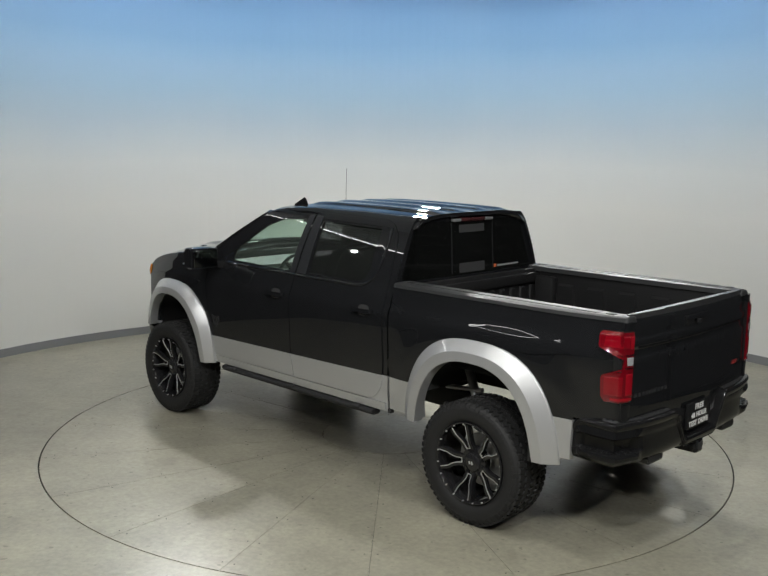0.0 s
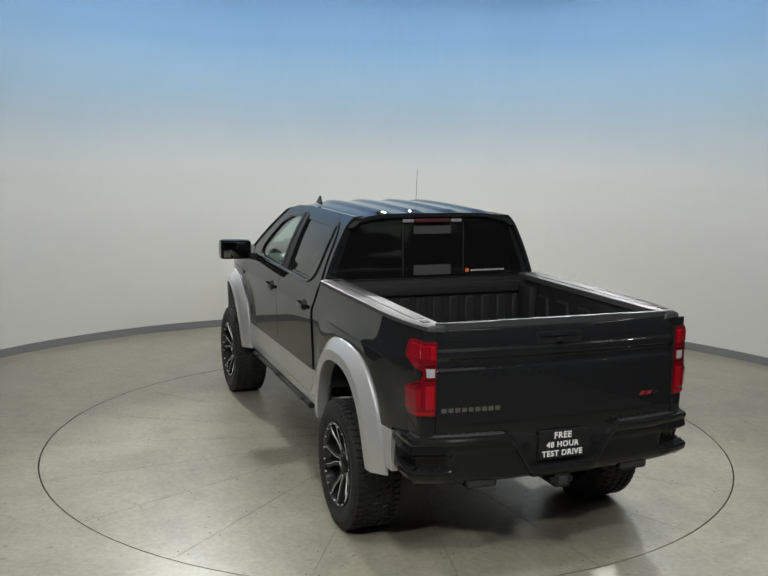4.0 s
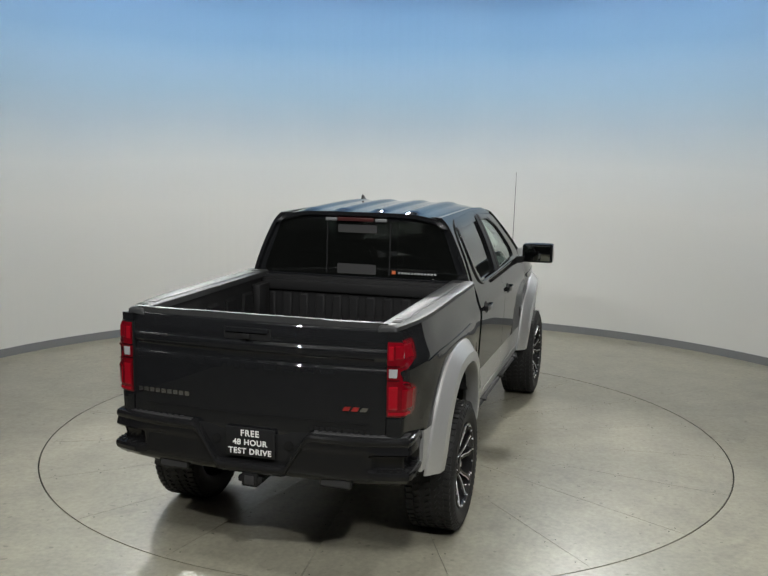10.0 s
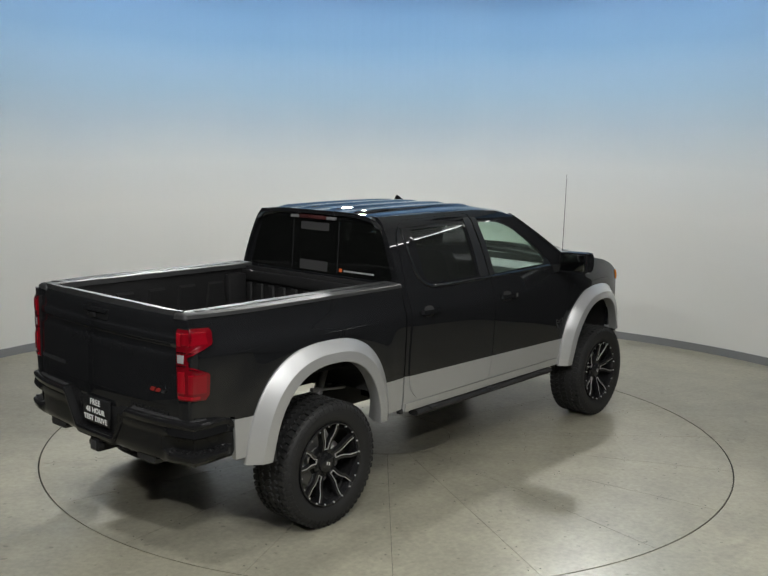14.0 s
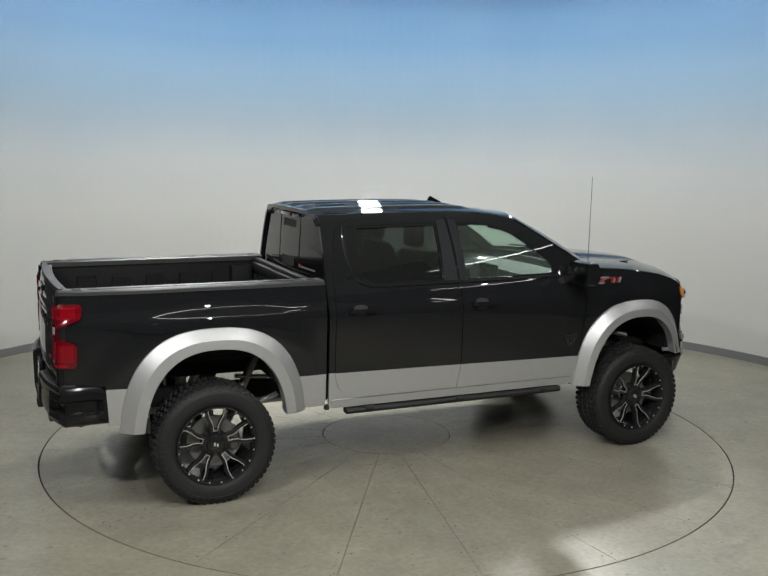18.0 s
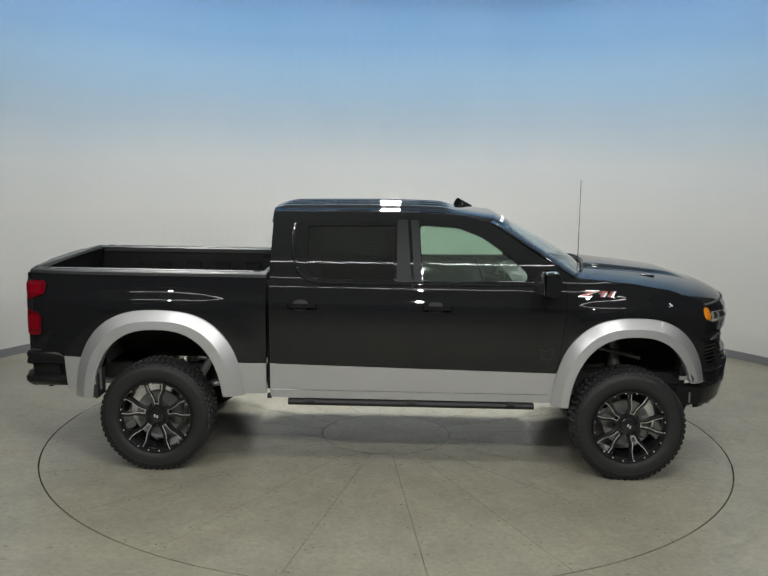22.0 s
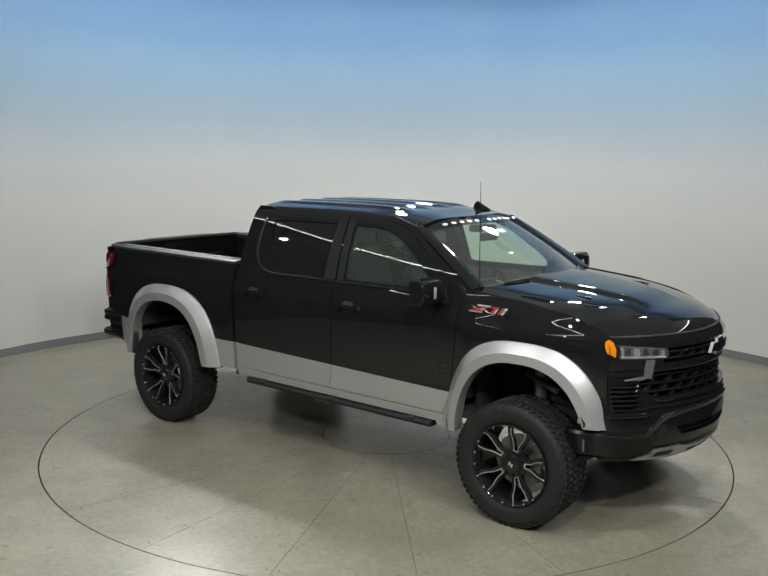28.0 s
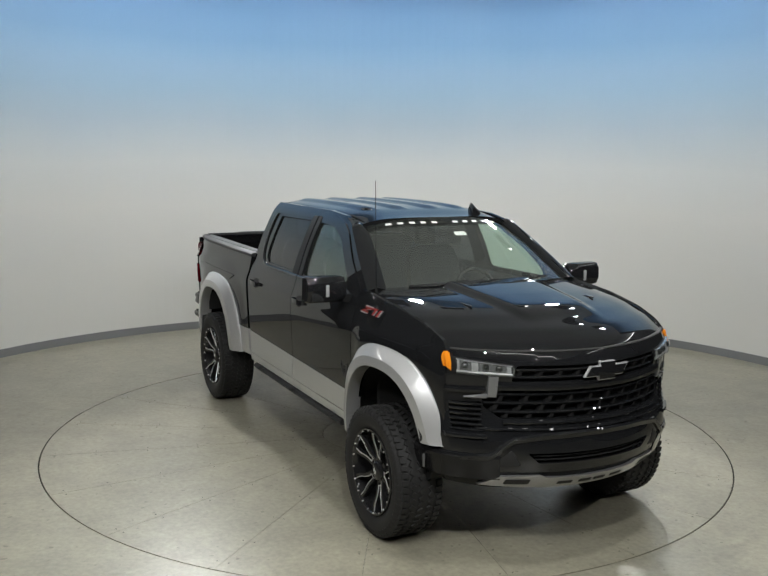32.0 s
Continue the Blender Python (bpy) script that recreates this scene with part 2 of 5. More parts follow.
# ---------------------------------------------------------------- truck materials
def paint(name, color, rough, metal, flake):
    m = material(name, color, rough, metal, 1.0)
    f = noise_tex(m, 900, 1, 0.5)
    n, l, b = nodes_of(m)
    l.new(mix(m, flake, color, ramp(m, f, [(0.35, tuple(x * 0.6 for x in color)), (0.65, tuple(min(1, x * 1.5) for x in color))])), b.inputs["Base Color"])
    b.inputs["Coat Roughness"].default_value = 0.015
    if metal == 0:
        b.inputs["Specular IOR Level"].default_value = 0.0
    return m


def plastic(name, color, rough, scale=260, strength=0.25, spec=0.5):
    m = material(name, color, rough, 0.0, 0.0, spec)
    bump(m, noise_tex(m, scale, 2), strength, 0.002)
    return m


def glass(name, tint, haze, gloss=0.02):
    """A pane: clear, a pale green haze mixed in to lift its brightness, and mirror gloss by angle."""
    m = bpy.data.materials.new(name)
    m.use_nodes = True
    n, l = m.node_tree.nodes, m.node_tree.links
    n.clear()
    tr, gl, mx, fr = n.new("ShaderNodeBsdfTransparent"), n.new("ShaderNodeBsdfGlossy"), n.new("ShaderNodeMixShader"), n.new("ShaderNodeLayerWeight")
    tr.inputs[0].default_value = (*tint, 1)
    gl.inputs["Roughness"].default_value = gloss
    gl.inputs["Color"].default_value = (1, 1, 1, 1)
    fr.inputs["Blend"].default_value = 0.5
    pw, sc = n.new("ShaderNodeMath"), n.new("ShaderNodeMath")
    pw.operation, sc.operation = "POWER", "MULTIPLY_ADD"
    pw.inputs[1].default_value = 5.0
    sc.inputs[1].default_value, sc.inputs[2].default_value = 0.90, 0.045
    l.new(fr.outputs["Facing"], pw.inputs[0])
    l.new(pw.outputs[0], sc.inputs[0])
    l.new(sc.outputs[0], mx.inputs[0])
    df, dm = n.new("ShaderNodeBsdfDiffuse"), n.new("ShaderNodeMixShader")
    df.inputs[0].default_value = (0.82, 0.9, 0.84, 1)
    dm.inputs[0].default_value = haze
    l.new(tr.outputs[0], dm.inputs[1])
    l.new(df.outputs[0], dm.inputs[2])
    l.new(dm.outputs[0], mx.inputs[1])
    l.new(gl.outputs[0], mx.inputs[2])
    l.new(mx.outputs[0], n.new("ShaderNodeOutputMaterial").inputs[0])
    return m


def lens(name, color, rough=0.06):
    m = material(name, color, rough, 0.0, 1.0, 0.1)
    bump(m, noise_tex(m, 120, 1), 0.03, 0.002)
    return m


M_black = paint("gloss_black_paint", (0.0100, 0.0105, 0.0116), 0.12, 0.0, 0.4)
M_silver = paint("silver_metallic_paint", (0.51, 0.515, 0.52), 0.42, 0.62, 0.35)
M_trim = plastic("satin_black_plastic", (0.0155, 0.0157, 0.0162), 0.22, 260, 0.05, 0.15)
M_bumper = plastic("semi_gloss_black_bumper", (0.0095, 0.0096, 0.0102), 0.15, 300, 0.03, 0.24)
M_rough = plastic("textured_black_plastic", (0.024, 0.024, 0.025), 0.55, 180, 0.5, 0.25)
M_rail = plastic("grey_black_rail_cap_plastic", (0.029, 0.030, 0.031), 0.48, 240, 0.35, 0.26)
M_liner = plastic("sprayed_bed_liner", (0.0115, 0.0115, 0.012), 0.6, 120, 0.6, 0.13)
M_under = plastic("underbody_black", (0.034, 0.034, 0.0345), 0.7, 60, 0.4, 0.15)
M_rubber = plastic("tyre_rubber", (0.016, 0.016, 0.0163), 0.62, 90, 0.35, 0.35)
M_rim = material("gloss_black_wheel_paint", (0.014, 0.014, 0.015), 0.12, 0.0, 1.0, 0.0)
M_mill = material("milled_aluminium", (0.88, 0.88, 0.89), 0.36, 0.85)
M_steel = material("dull_steel", (0.34, 0.34, 0.34), 0.42, 0.8)
M_chrome = material("chrome", (0.75, 0.76, 0.78), 0.1, 1.0)
M_gun = material("dark_chrome", (0.035, 0.035, 0.037), 0.18, 1.0)
M_red = lens("red_lamp_lens", (0.125, 0.002, 0.006))
M_redb = lens("bright_red_lamp_lens", (0.27, 0.004, 0.011))
M_redm = lens("middle_red_lamp_lens", (0.19, 0.0025, 0.008))
M_redd = lens("dark_red_lamp_lens", (0.045, 0.002, 0.004))
M_smoke = lens("smoked_red_lens", (0.045, 0.014, 0.014))
M_clear = lens("clear_lamp_lens", (0.31, 0.317, 0.325))
M_lamp = material("headlamp_reflector", (0.80, 0.81, 0.83), 0.25, 0.6, 1.0)
M_cell = material("lamp_cell_silver", (0.50, 0.51, 0.52), 0.3, 0.7)
M_bowl = material("lamp_bowl_grey", (0.20, 0.204, 0.21), 0.25, 0.6)
M_drl = material("running_light_lens", (0.17, 0.173, 0.178), 0.22, 0.2, 0.8)
M_amber = lens("amber_lamp_lens", (0.75, 0.24, 0.015))
M_redbadge = material("red_badge", (0.22, 0.018, 0.016), 0.3)
M_white = material("white_decal", (0.75, 0.75, 0.74), 0.5)
M_orange = material("orange_decal", (0.42, 0.085, 0.02), 0.5)
M_ember = material("dark_grey_badge", (0.055, 0.055, 0.058), 0.35, 0.4)
M_seat = plastic("black_seat_cloth", (0.03, 0.03, 0.031), 0.85, 300, 0.5)
M_head = plastic("light_grey_headliner", (0.42, 0.42, 0.41), 0.9, 200, 0.3)
M_dash = plastic("dark_grey_dashboard", (0.055, 0.055, 0.056), 0.6, 200, 0.4)
M_skid = paint("silver_skid_plate_paint", (0.36, 0.36, 0.37), 0.36, 0.6, 0.3)
M_gfront = glass("green_tinted_glass", (0.80, 0.90, 0.84), 0.02)
M_gwind = glass("windscreen_glass", (0.84, 0.92, 0.87), 0.05)
M_gdark = glass("privacy_glass", (0.28, 0.29, 0.29), 0.012)
M_grear = glass("dark_rear_window_glass", (0.15, 0.155, 0.155), 0.004)
M_glens = glass("clear_lens_cover_glass", (0.97, 0.98, 0.98), 0.03)
M_mirror = material("mirror_glass", (0.20, 0.21, 0.21), 0.02, 1.0)
M_satin = material("satin_grey_pillar_film", (0.019, 0.020, 0.022), 0.45, 0.0, 0.0, 0.12)


# ---------------------------------------------------------------- panel tools
def soften(me, angle=38):
    me.shade_smooth()
    me.set_sharp_from_angle(angle=radians(angle))


def fillet(pts, r, n=4):
    """Round the corners of a closed outline."""
    out = []
    k = len(pts)
    for i in range(k):
        p, a, b = Vector(pts[i]), Vector(pts[i - 1]), Vector(pts[(i + 1) % k])
        da, db = (a - p), (b - p)
        ra, rb = min(r, da.length * 0.45), min(r, db.length * 0.45)
        s, e = p + da.normalized() * ra, p + db.normalized() * rb
        for j in range(n + 1):
            t = j / n
            out.append(tuple(s * (1 - t) ** 2 + p * 2 * t * (1 - t) + e * t * t))
    return out


def sheet(outline, holes=(), step=0.08, cuts=()):
    """Fill a flat outline with holes and cut it into a grid. Gives points and faces."""
    bm = bmesh.new()
    for lp in (outline, *holes):
        vs = [bm.verts.new((*p, 0)) for p in lp]
        for i in range(len(vs)):
            bm.edges.new((vs[i - 1], vs[i]))
    bmesh.ops.triangle_fill(bm, use_beauty=True, use_dissolve=False, edges=bm.edges[:])
    xs = [p[0] for p in outline]
    ys = [p[1] for p in outline]
    sx, sy = step if isinstance(step, tuple) else (step, step)
    planes = [((a * sx, 0, 0), (1, 0, 0)) for a in range(math.floor(min(xs) / sx) + 1, math.ceil(max(xs) / sx))]
    planes += [((0, a * sy, 0), (0, 1, 0)) for a in range(math.floor(min(ys) / sy) + 1, math.ceil(max(ys) / sy))]
    planes += [((c[0], c[1], 0), (d[0], d[1], 0)) for c, d in cuts]
    for co, no in planes:
        bmesh.ops.bisect_plane(bm, geom=bm.verts[:] + bm.edges[:] + bm.faces[:], dist=1e-5, plane_co=co, plane_no=no)
    bm.verts.index_update()
    pts = [(v.co.x, v.co.y) for v in bm.verts]
    faces = [[v.index for v in f.verts] for f in bm.faces]
    bm.free()
    return pts, faces


def panel(name, outline, surf, inward, mat, parent, holes=(), step=0.08, cuts=(), tone=None, label="", angle=38):
    """A curved sheet with thickness: the outline is laid on surf(a, b)."""
    pts, faces = sheet(outline, holes, step, cuts)
    n = len(pts)
    top = [Vector(surf(a, b)) for a, b in pts]
    inward = Vector(inward)
    bm = bmesh.new()
    vs = [bm.verts.new(p) for p in top] + [bm.verts.new(p + inward) for p in top]
    count = {}
    for f in faces:
        for i in range(len(f)):
            e = (f[i - 1], f[i])
            count[frozenset(e)] = count.get(frozenset(e), 0) + 1
    for f in faces:
        k = 0
        if tone:
            c = [sum(pts[i][j] for i in f) / len(f) for j in (0, 1)]
            k = tone(*c)
        bm.faces.new([vs[i] for i in f]).material_index = k
        bm.faces.new([vs[i + n] for i in reversed(f)]).material_index = k
        for i in range(len(f)):
            a, b = f[i - 1], f[i]
            if count[frozenset((a, b))] == 1:
                bm.faces.new((vs[b], vs[a], vs[a + n], vs[b + n])).material_index = k
    bmesh.ops.recalc_face_normals(bm, faces=bm.faces)
    ob = part(name, bm, mat, parent, label)
    soften(ob.data, angle)
    return ob


def shaped(name, bm, mat, parent, label="", angle=38):
    bmesh.ops.recalc_face_normals(bm, faces=bm.faces)
    ob = part(name, bm, mat, parent, label)
    soften(ob.data, angle)
    return ob


def loft(name, loops, mat, parent, closed=True, caps=True, label="", angle=38):
    bm = bmesh.new()
    vs = ring_faces(bm, loops, closed)
    if caps:
        bm.faces.new(vs[0][::-1])
        bm.faces.new(vs[-1])
    return shaped(name, bm, mat, parent, label, angle)


def rbox(name, lo, hi, r, mat, parent, label="", seg=2):
    return shaped(name, box(lo, hi, r, seg), mat, parent, label)


def grid_sheet(name, rows, inward, mat, parent, label="", angle=50):
    """A smooth sheet with thickness from a regular grid of points."""
    bm = bmesh.new()
    inward = Vector(inward)
    top = ring_faces(bm, rows, False)
    low = ring_faces(bm, [[Vector(p) + inward for p in r] for r in rows], False)
    rim = [(r, 0) for r in range(len(rows))] + [(len(rows) - 1, c) for c in range(1, len(rows[0]))]
    rim += [(r, len(rows[0]) - 1) for r in range(len(rows) - 2, -1, -1)] + [(0, c) for c in range(len(rows[0]) - 2, 0, -1)]
    for k in range(len(rim)):
        (a, b), (c, d) = rim[k - 1], rim[k]
        bm.faces.new((top[a][b], top[c][d], low[c][d], low[a][b]))
    return shaped(name, bm, mat, parent, label, angle)


def smooth_table(xs, ys, sigma):
    gx = np.linspace(xs[0] - 0.3, xs[-1] + 0.3, 600)
    gy = np.interp(gx, xs, ys)
    d = gx[1] - gx[0]
    k = np.exp(-0.5 * (np.arange(-60, 61) * d / sigma) ** 2)
    pad = np.pad(gy, 60, mode="edge")
    return gx, np.convolve(pad, k / k.sum(), mode="valid")


def glass_w(z):
    """Half the width of the cab at window height: one even curve."""
    x = z - 1.56
    return 0.915 - 0.2883 * x - 0.2746 * x * x


GLASS_Z = [1.56 + 0.04 * i for i in range(12)]
SIDE = smooth_table([0.55, 0.70, 0.90, 1.10, 1.25, 1.365, 1.41, 1.50] + GLASS_Z + [2.05, 2.085],
                    [0.945, 0.965, 0.975, 0.985, 0.992, 0.994, 0.972, 0.945] + [glass_w(z) for z in GLASS_Z] + [0.70, 0.64], 0.022)


def side_w(u, z):
    """Half the width of the body at a place along it and a height."""
    w = float(np.interp(z, *SIDE))
    if u > 1.45:
        w -= 0.11 * (u - 1.45) ** 2
    if u < -2.3:
        w -= 0.20 * (-2.3 - u) ** 2
    if u < -1.0 and z > 1.455:
        w += 0.958 - 0.2 * (z - 1.455) - float(np.interp(z, *SIDE))
    # the bodywork swells over the wheels
    for c, e in ((1.88, 1.345), (-1.836, -1.0)):
        if (u - e) * c > 0:
            r = math.hypot(u - c, z - 0.445)
            k = max(0.0, min(1.0, (1.10 - r) / 0.24)) * min(1.0, abs(u - e) / 0.16)
            w += 0.014 * k * k * (3 - 2 * k)
    return w


def side(s, off=0.0):
    return lambda u, z: (u, s * (side_w(u, z) + off), z)


def arch(u0, hw, top, z0, z1, n=14, power=2.4):
    """The line of a wheel opening from its rear foot to its front foot."""
    base = 0.445
    out = []
    for i in range(n + 1):
        a = math.pi * i / n
        c, s_ = math.cos(a), math.sin(a)
        x = -hw * math.copysign(abs(c) ** (2 / power), c)
        z = base + (top - base) * abs(s_) ** (2 / power)
        out.append((u0 + x, z))
    rear = [p for p in out if p[0] <= u0 and p[1] > z0 + 0.02]
    front = [p for p in out if p[0] > u0 and p[1] > z1 + 0.02]
    return [(rear[0][0], z0)] + rear + front + [(front[-1][0], z1)]


truck = tagged(new("pickup_truck"), "lifted gloss black crew-cab pickup with silver flares on the turntable", "pickup truck")
AXLE = 1.8725
REAR_ARCH, FRONT_ARCH = -1.836, 1.880
FRONT = smooth_table([0.50, 0.54, 0.62, 0.75, 0.88, 0.93, 1.0, 1.15, 1.256, 1.34, 1.40, 1.46], [2.74, 2.79, 2.855, 2.895, 2.885, 2.865, 2.845, 2.84, 2.86, 2.855, 2.82, 2.76], 0.014)


def front_u(v, z, off=0.0):
    """The nose: how far forward the face reaches."""
    a = abs(v)
    return float(np.interp(z, *FRONT)) - 0.46 * v * v - 1.5 * max(0.0, a - 0.72) ** 2 + off


def split_z(u):
    return 0.868 - 0.016 * u


TWO_TONE = [((0.0, 0.868), (0.016, 1.0))]


def tone(u, z):
    return 1 if z < split_z(u) else 0


# ---------------------------------------------------------------- cab sides, doors, bed sides, fenders
RWIN = fillet([(-0.785, 1.985), (0.015, 2.0), (0.015, 1.545), (-0.60, 1.545), (-0.70, 1.578), (-0.765, 1.66), (-0.792, 1.78)], 0.04)
FWIN = fillet([(0.185, 1.995), (0.50, 1.978), (0.70, 1.905), (0.88, 1.78), (1.06, 1.635), (1.07, 1.56), (0.22, 1.545)], 0.045)
RDOOR = fillet([(-0.79, 0.675), (-0.85, 0.71), (-0.90, 0.765), (-0.925, 0.84), (-0.932, 1.0), (-0.925, 1.5), (-0.895, 1.87), (-0.865, 1.95), (-0.80, 2.01), (-0.70, 2.04), (0.108, 2.055), (0.112, 2.0), (0.146, 1.5), (0.152, 1.2), (0.152, 0.85), (0.120, 0.675)], 0.018)
FDOOR = fillet([(0.127, 0.675), (0.159, 0.85), (0.159, 1.2), (0.153, 1.5), (0.119, 2.0), (0.115, 2.055), (0.45, 2.045), (0.68, 2.0), (0.80, 1.94), (1.05, 1.755), (1.31, 1.60), (1.345, 1.50), (1.345, 1.3), (1.325, 1.08), (1.30, 0.86), (1.24, 0.675)], 0.018)


doors = {}
for s in (-1, 1):
    back = [(-0.972, 0.605), (-0.984, 1.58), (-0.978, 1.9), (-0.972, 2.07), (0.2, 2.075), (0.56, 2.058), (0.77, 2.005), (1.10, 1.79), (1.43, 1.60), (1.41, 1.2), (1.36, 0.9), (1.26, 0.605)]
    panel("cab_side", back, side(s, -0.010), (0, -s * 0.03, 0), [M_black, M_silver], truck, [RWIN, FWIN], (0.09, 0.02), TWO_TONE, tone)
    rd = panel("rear_door", RDOOR, side(s), (0, -s * 0.035, 0), [M_black, M_silver], truck, [RWIN], (0.09, 0.02), TWO_TONE, tone, "gloss black rear door with silver lower band")
    fd = panel("front_door", FDOOR, side(s), (0, -s * 0.035, 0), [M_black, M_silver], truck, [FWIN], (0.09, 0.02), TWO_TONE, tone, "gloss black front door with silver lower band")
    doors[s] = (rd, fd)
    panel("window_glass", RWIN, lambda u, z: (u, s * (glass_w(z) - 0.018), z), (0, -s * 0.005, 0), M_gdark, rd, (), (0.2, 0.03), label="dark privacy glass")
    panel("window_glass", FWIN, lambda u, z: (u, s * (glass_w(z) - 0.018), z), (0, -s * 0.005, 0), M_gfront, fd, (), (0.2, 0.03), label="green-tinted clear glass")
    # window surrounds: black trim band and thin bright belt line
    grow = lambda w, c, k: [(c[0] + (p[0] - c[0]) * k[0], c[1] + (p[1] - c[1]) * k[1]) for p in w]
    panel("window_trim", RWIN, side(s, -0.003), (0, -s * 0.02, 0), M_black, rd, [fillet([(-0.690, 1.966), (0.0, 1.980), (0.0, 1.562), (-0.60, 1.562), (-0.670, 1.60), (-0.690, 1.66)], 0.012)], 0.12)
    panel("window_trim", FWIN, side(s, -0.003), (0, -s * 0.02, 0), M_black, fd, [grow(FWIN, (0.55, 1.75), (0.968, 0.945))], 0.12)
    panel("pillar_cover", fillet([(0.02, 1.55), (0.02, 2.02), (0.100, 2.025), (0.138, 1.55)], 0.01), side(s, 0.006), (0, -s * 0.006, 0), M_satin, rd, (), 0.1)
    panel("pillar_cover", fillet([(0.128, 2.025), (0.19, 2.02), (0.222, 1.55), (0.160, 1.55)], 0.01), side(s, 0.006), (0, -s * 0.006, 0), M_satin, fd, (), 0.1)
    def moulding(path, parent):
        """A rounded gloss moulding laid along the window edge."""
        pts = [Vector(p) for p in path]
        fine = []
        for a, b in zip(pts, pts[1:]):
            k = max(2, int((b - a).length / 0.05))
            fine += [a.lerp(b, i / k) for i in range(k)]
        fine.append(pts[-1])
        loops = []
        for i, p in enumerate(fine):
            t = (fine[min(i + 1, len(fine) - 1)] - fine[max(i - 1, 0)]).normalized()
            n = Vector((-t.y, t.x))
            lp = []
            for x, o in ((-0.013, -0.006), (-0.011, 0.006), (-0.005, 0.012), (0.005, 0.012), (0.011, 0.006), (0.013, -0.006)):
                q = p + n * x
                lp.append((q.x, s * (side_w(q.x, q.y) + o), q.y))
            loops.append(lp)
        loft("window_moulding", loops, M_black, parent, angle=60)
    moulding([(0.145, 1.536), (-0.57, 1.534), (-0.64, 1.542), (-0.705, 1.566), (-0.755, 1.61), (-0.785, 1.67), (-0.803, 1.76), (-0.806, 1.90), (-0.795, 1.985)], rd)
    moulding([(1.09, 1.548), (0.60, 1.540), (0.16, 1.536)], fd)
    for d, uc in ((rd, -0.715), (fd, 0.345)):
        w = side_w(uc, 1.36)
        h = shaped("door_handle", bmesh.new(), M_black, d, "gloss black pull handle")
        bm = bmesh.new()
        prof = [(-0.115, 0.0), (-0.105, 0.020), (-0.06, 0.030), (0.06, 0.030), (0.105, 0.020), (0.115, 0.0)]
        ring_faces(bm, [[(uc + a, s * (w + o + dy), 1.362 + dz) for dy, dz in ((0.006, 0.017), (0.006, -0.017), (-0.010, -0.014), (-0.010, 0.014))] for a, o in prof], True)
        bmesh.ops.recalc_face_normals(bm, faces=bm.faces)
        bm.to_mesh(h.data)
        bm.free()
        soften(h.data)
        # Flat matte patch put in for the shaded dish behind the handle.
        panel("handle_dish_patch", fillet([(uc - 0.075, 1.318), (uc + 0.045, 1.318), (uc + 0.045, 1.402), (uc - 0.075, 1.402)], 0.045), side(s, 0.003), (0, -s * 0.002, 0), M_under, d, (), 0.05)
    # rocker
    panel("rocker_panel", [(-0.955, 0.605), (-0.955, 0.668), (1.24, 0.668), (1.225, 0.605)], side(s, 0.004), (0, -s * 0.08, 0), M_silver, truck, (), 0.1, label="silver rocker panel")
    # bed side
    op = arch(REAR_ARCH, 0.54, 1.19, 0.64, 0.64)
    bed = [(-1.005, 0.635), (-1.005, 1.576), (-1.9, 1.582), (-2.80, 1.586), (-2.90, 1.575), (-2.915, 1.48), (-2.915, 0.93), (-2.62, 0.93), (-2.60, 0.64)] + op
    panel("bed_side", bed, side(s), (0, -s * 0.04, 0), [M_black, M_silver], truck, (), (0.045, 0.02), TWO_TONE, tone, "gloss black bed side with silver lower band")
    # front fender
    op = arch(FRONT_ARCH, 0.50, 1.19, 0.60, 0.80)
    fen = [(1.305, 0.855), (1.332, 1.08), (1.353, 1.3), (1.353, 1.50), (1.34, 1.60), (1.45, 1.594), (1.88, 1.556), (2.20, 1.502), (2.40, 1.438), (2.47, 1.375), (2.47, 0.80)] + op[::-1] + [(1.25, 0.60)]
    panel("front_fender", fen, side(s), (0, -s * 0.03, 0), [M_black, M_silver], truck, (), (0.045, 0.02), TWO_TONE, tone, "gloss black front fender")

# ---------------------------------------------------------------- flares and wheel wells
def flare(s, u0, in_hw, in_top, out_hw, out_top, zr, zf):
    n = 40

    def line(hw, top, power, skew=0.0):
        pts = []
        for i in range(n + 1):
            a = math.pi * i / n
            c, q = math.cos(a), math.sin(a)
            pts.append((u0 - hw * math.copysign(abs(c) ** (2 / power), c), 0.445 + (top - 0.445) * abs(q) ** (2 / power)))
        return pts
    inner, outer = line(in_hw, in_top, 2.45), line(out_hw, out_top, 2.6)
    loops = []
    for i, (a, b) in enumerate(zip(inner, outer)):
        zmin = zr if i <= n // 2 else zf
        if a[1] < zmin - 0.12 and b[1] < zmin - 0.12:
            continue
        loop = []
        for f, o in ((1.0, -0.004), (1.0, 0.010), (0.975, 0.016), (0.50, 0.075), (0.47, 0.078), (0.05, 0.086), (0.015, 0.084), (0.0, 0.077), (0.0, -0.01)):
            x = a[0] + (b[0] - a[0]) * f
            z = max(zmin, a[1] + (b[1] - a[1]) * f)
            loop.append((x, s * (side_w(x, min(z, 1.36)) + o), z))
        loops.append(loop)
    return loops


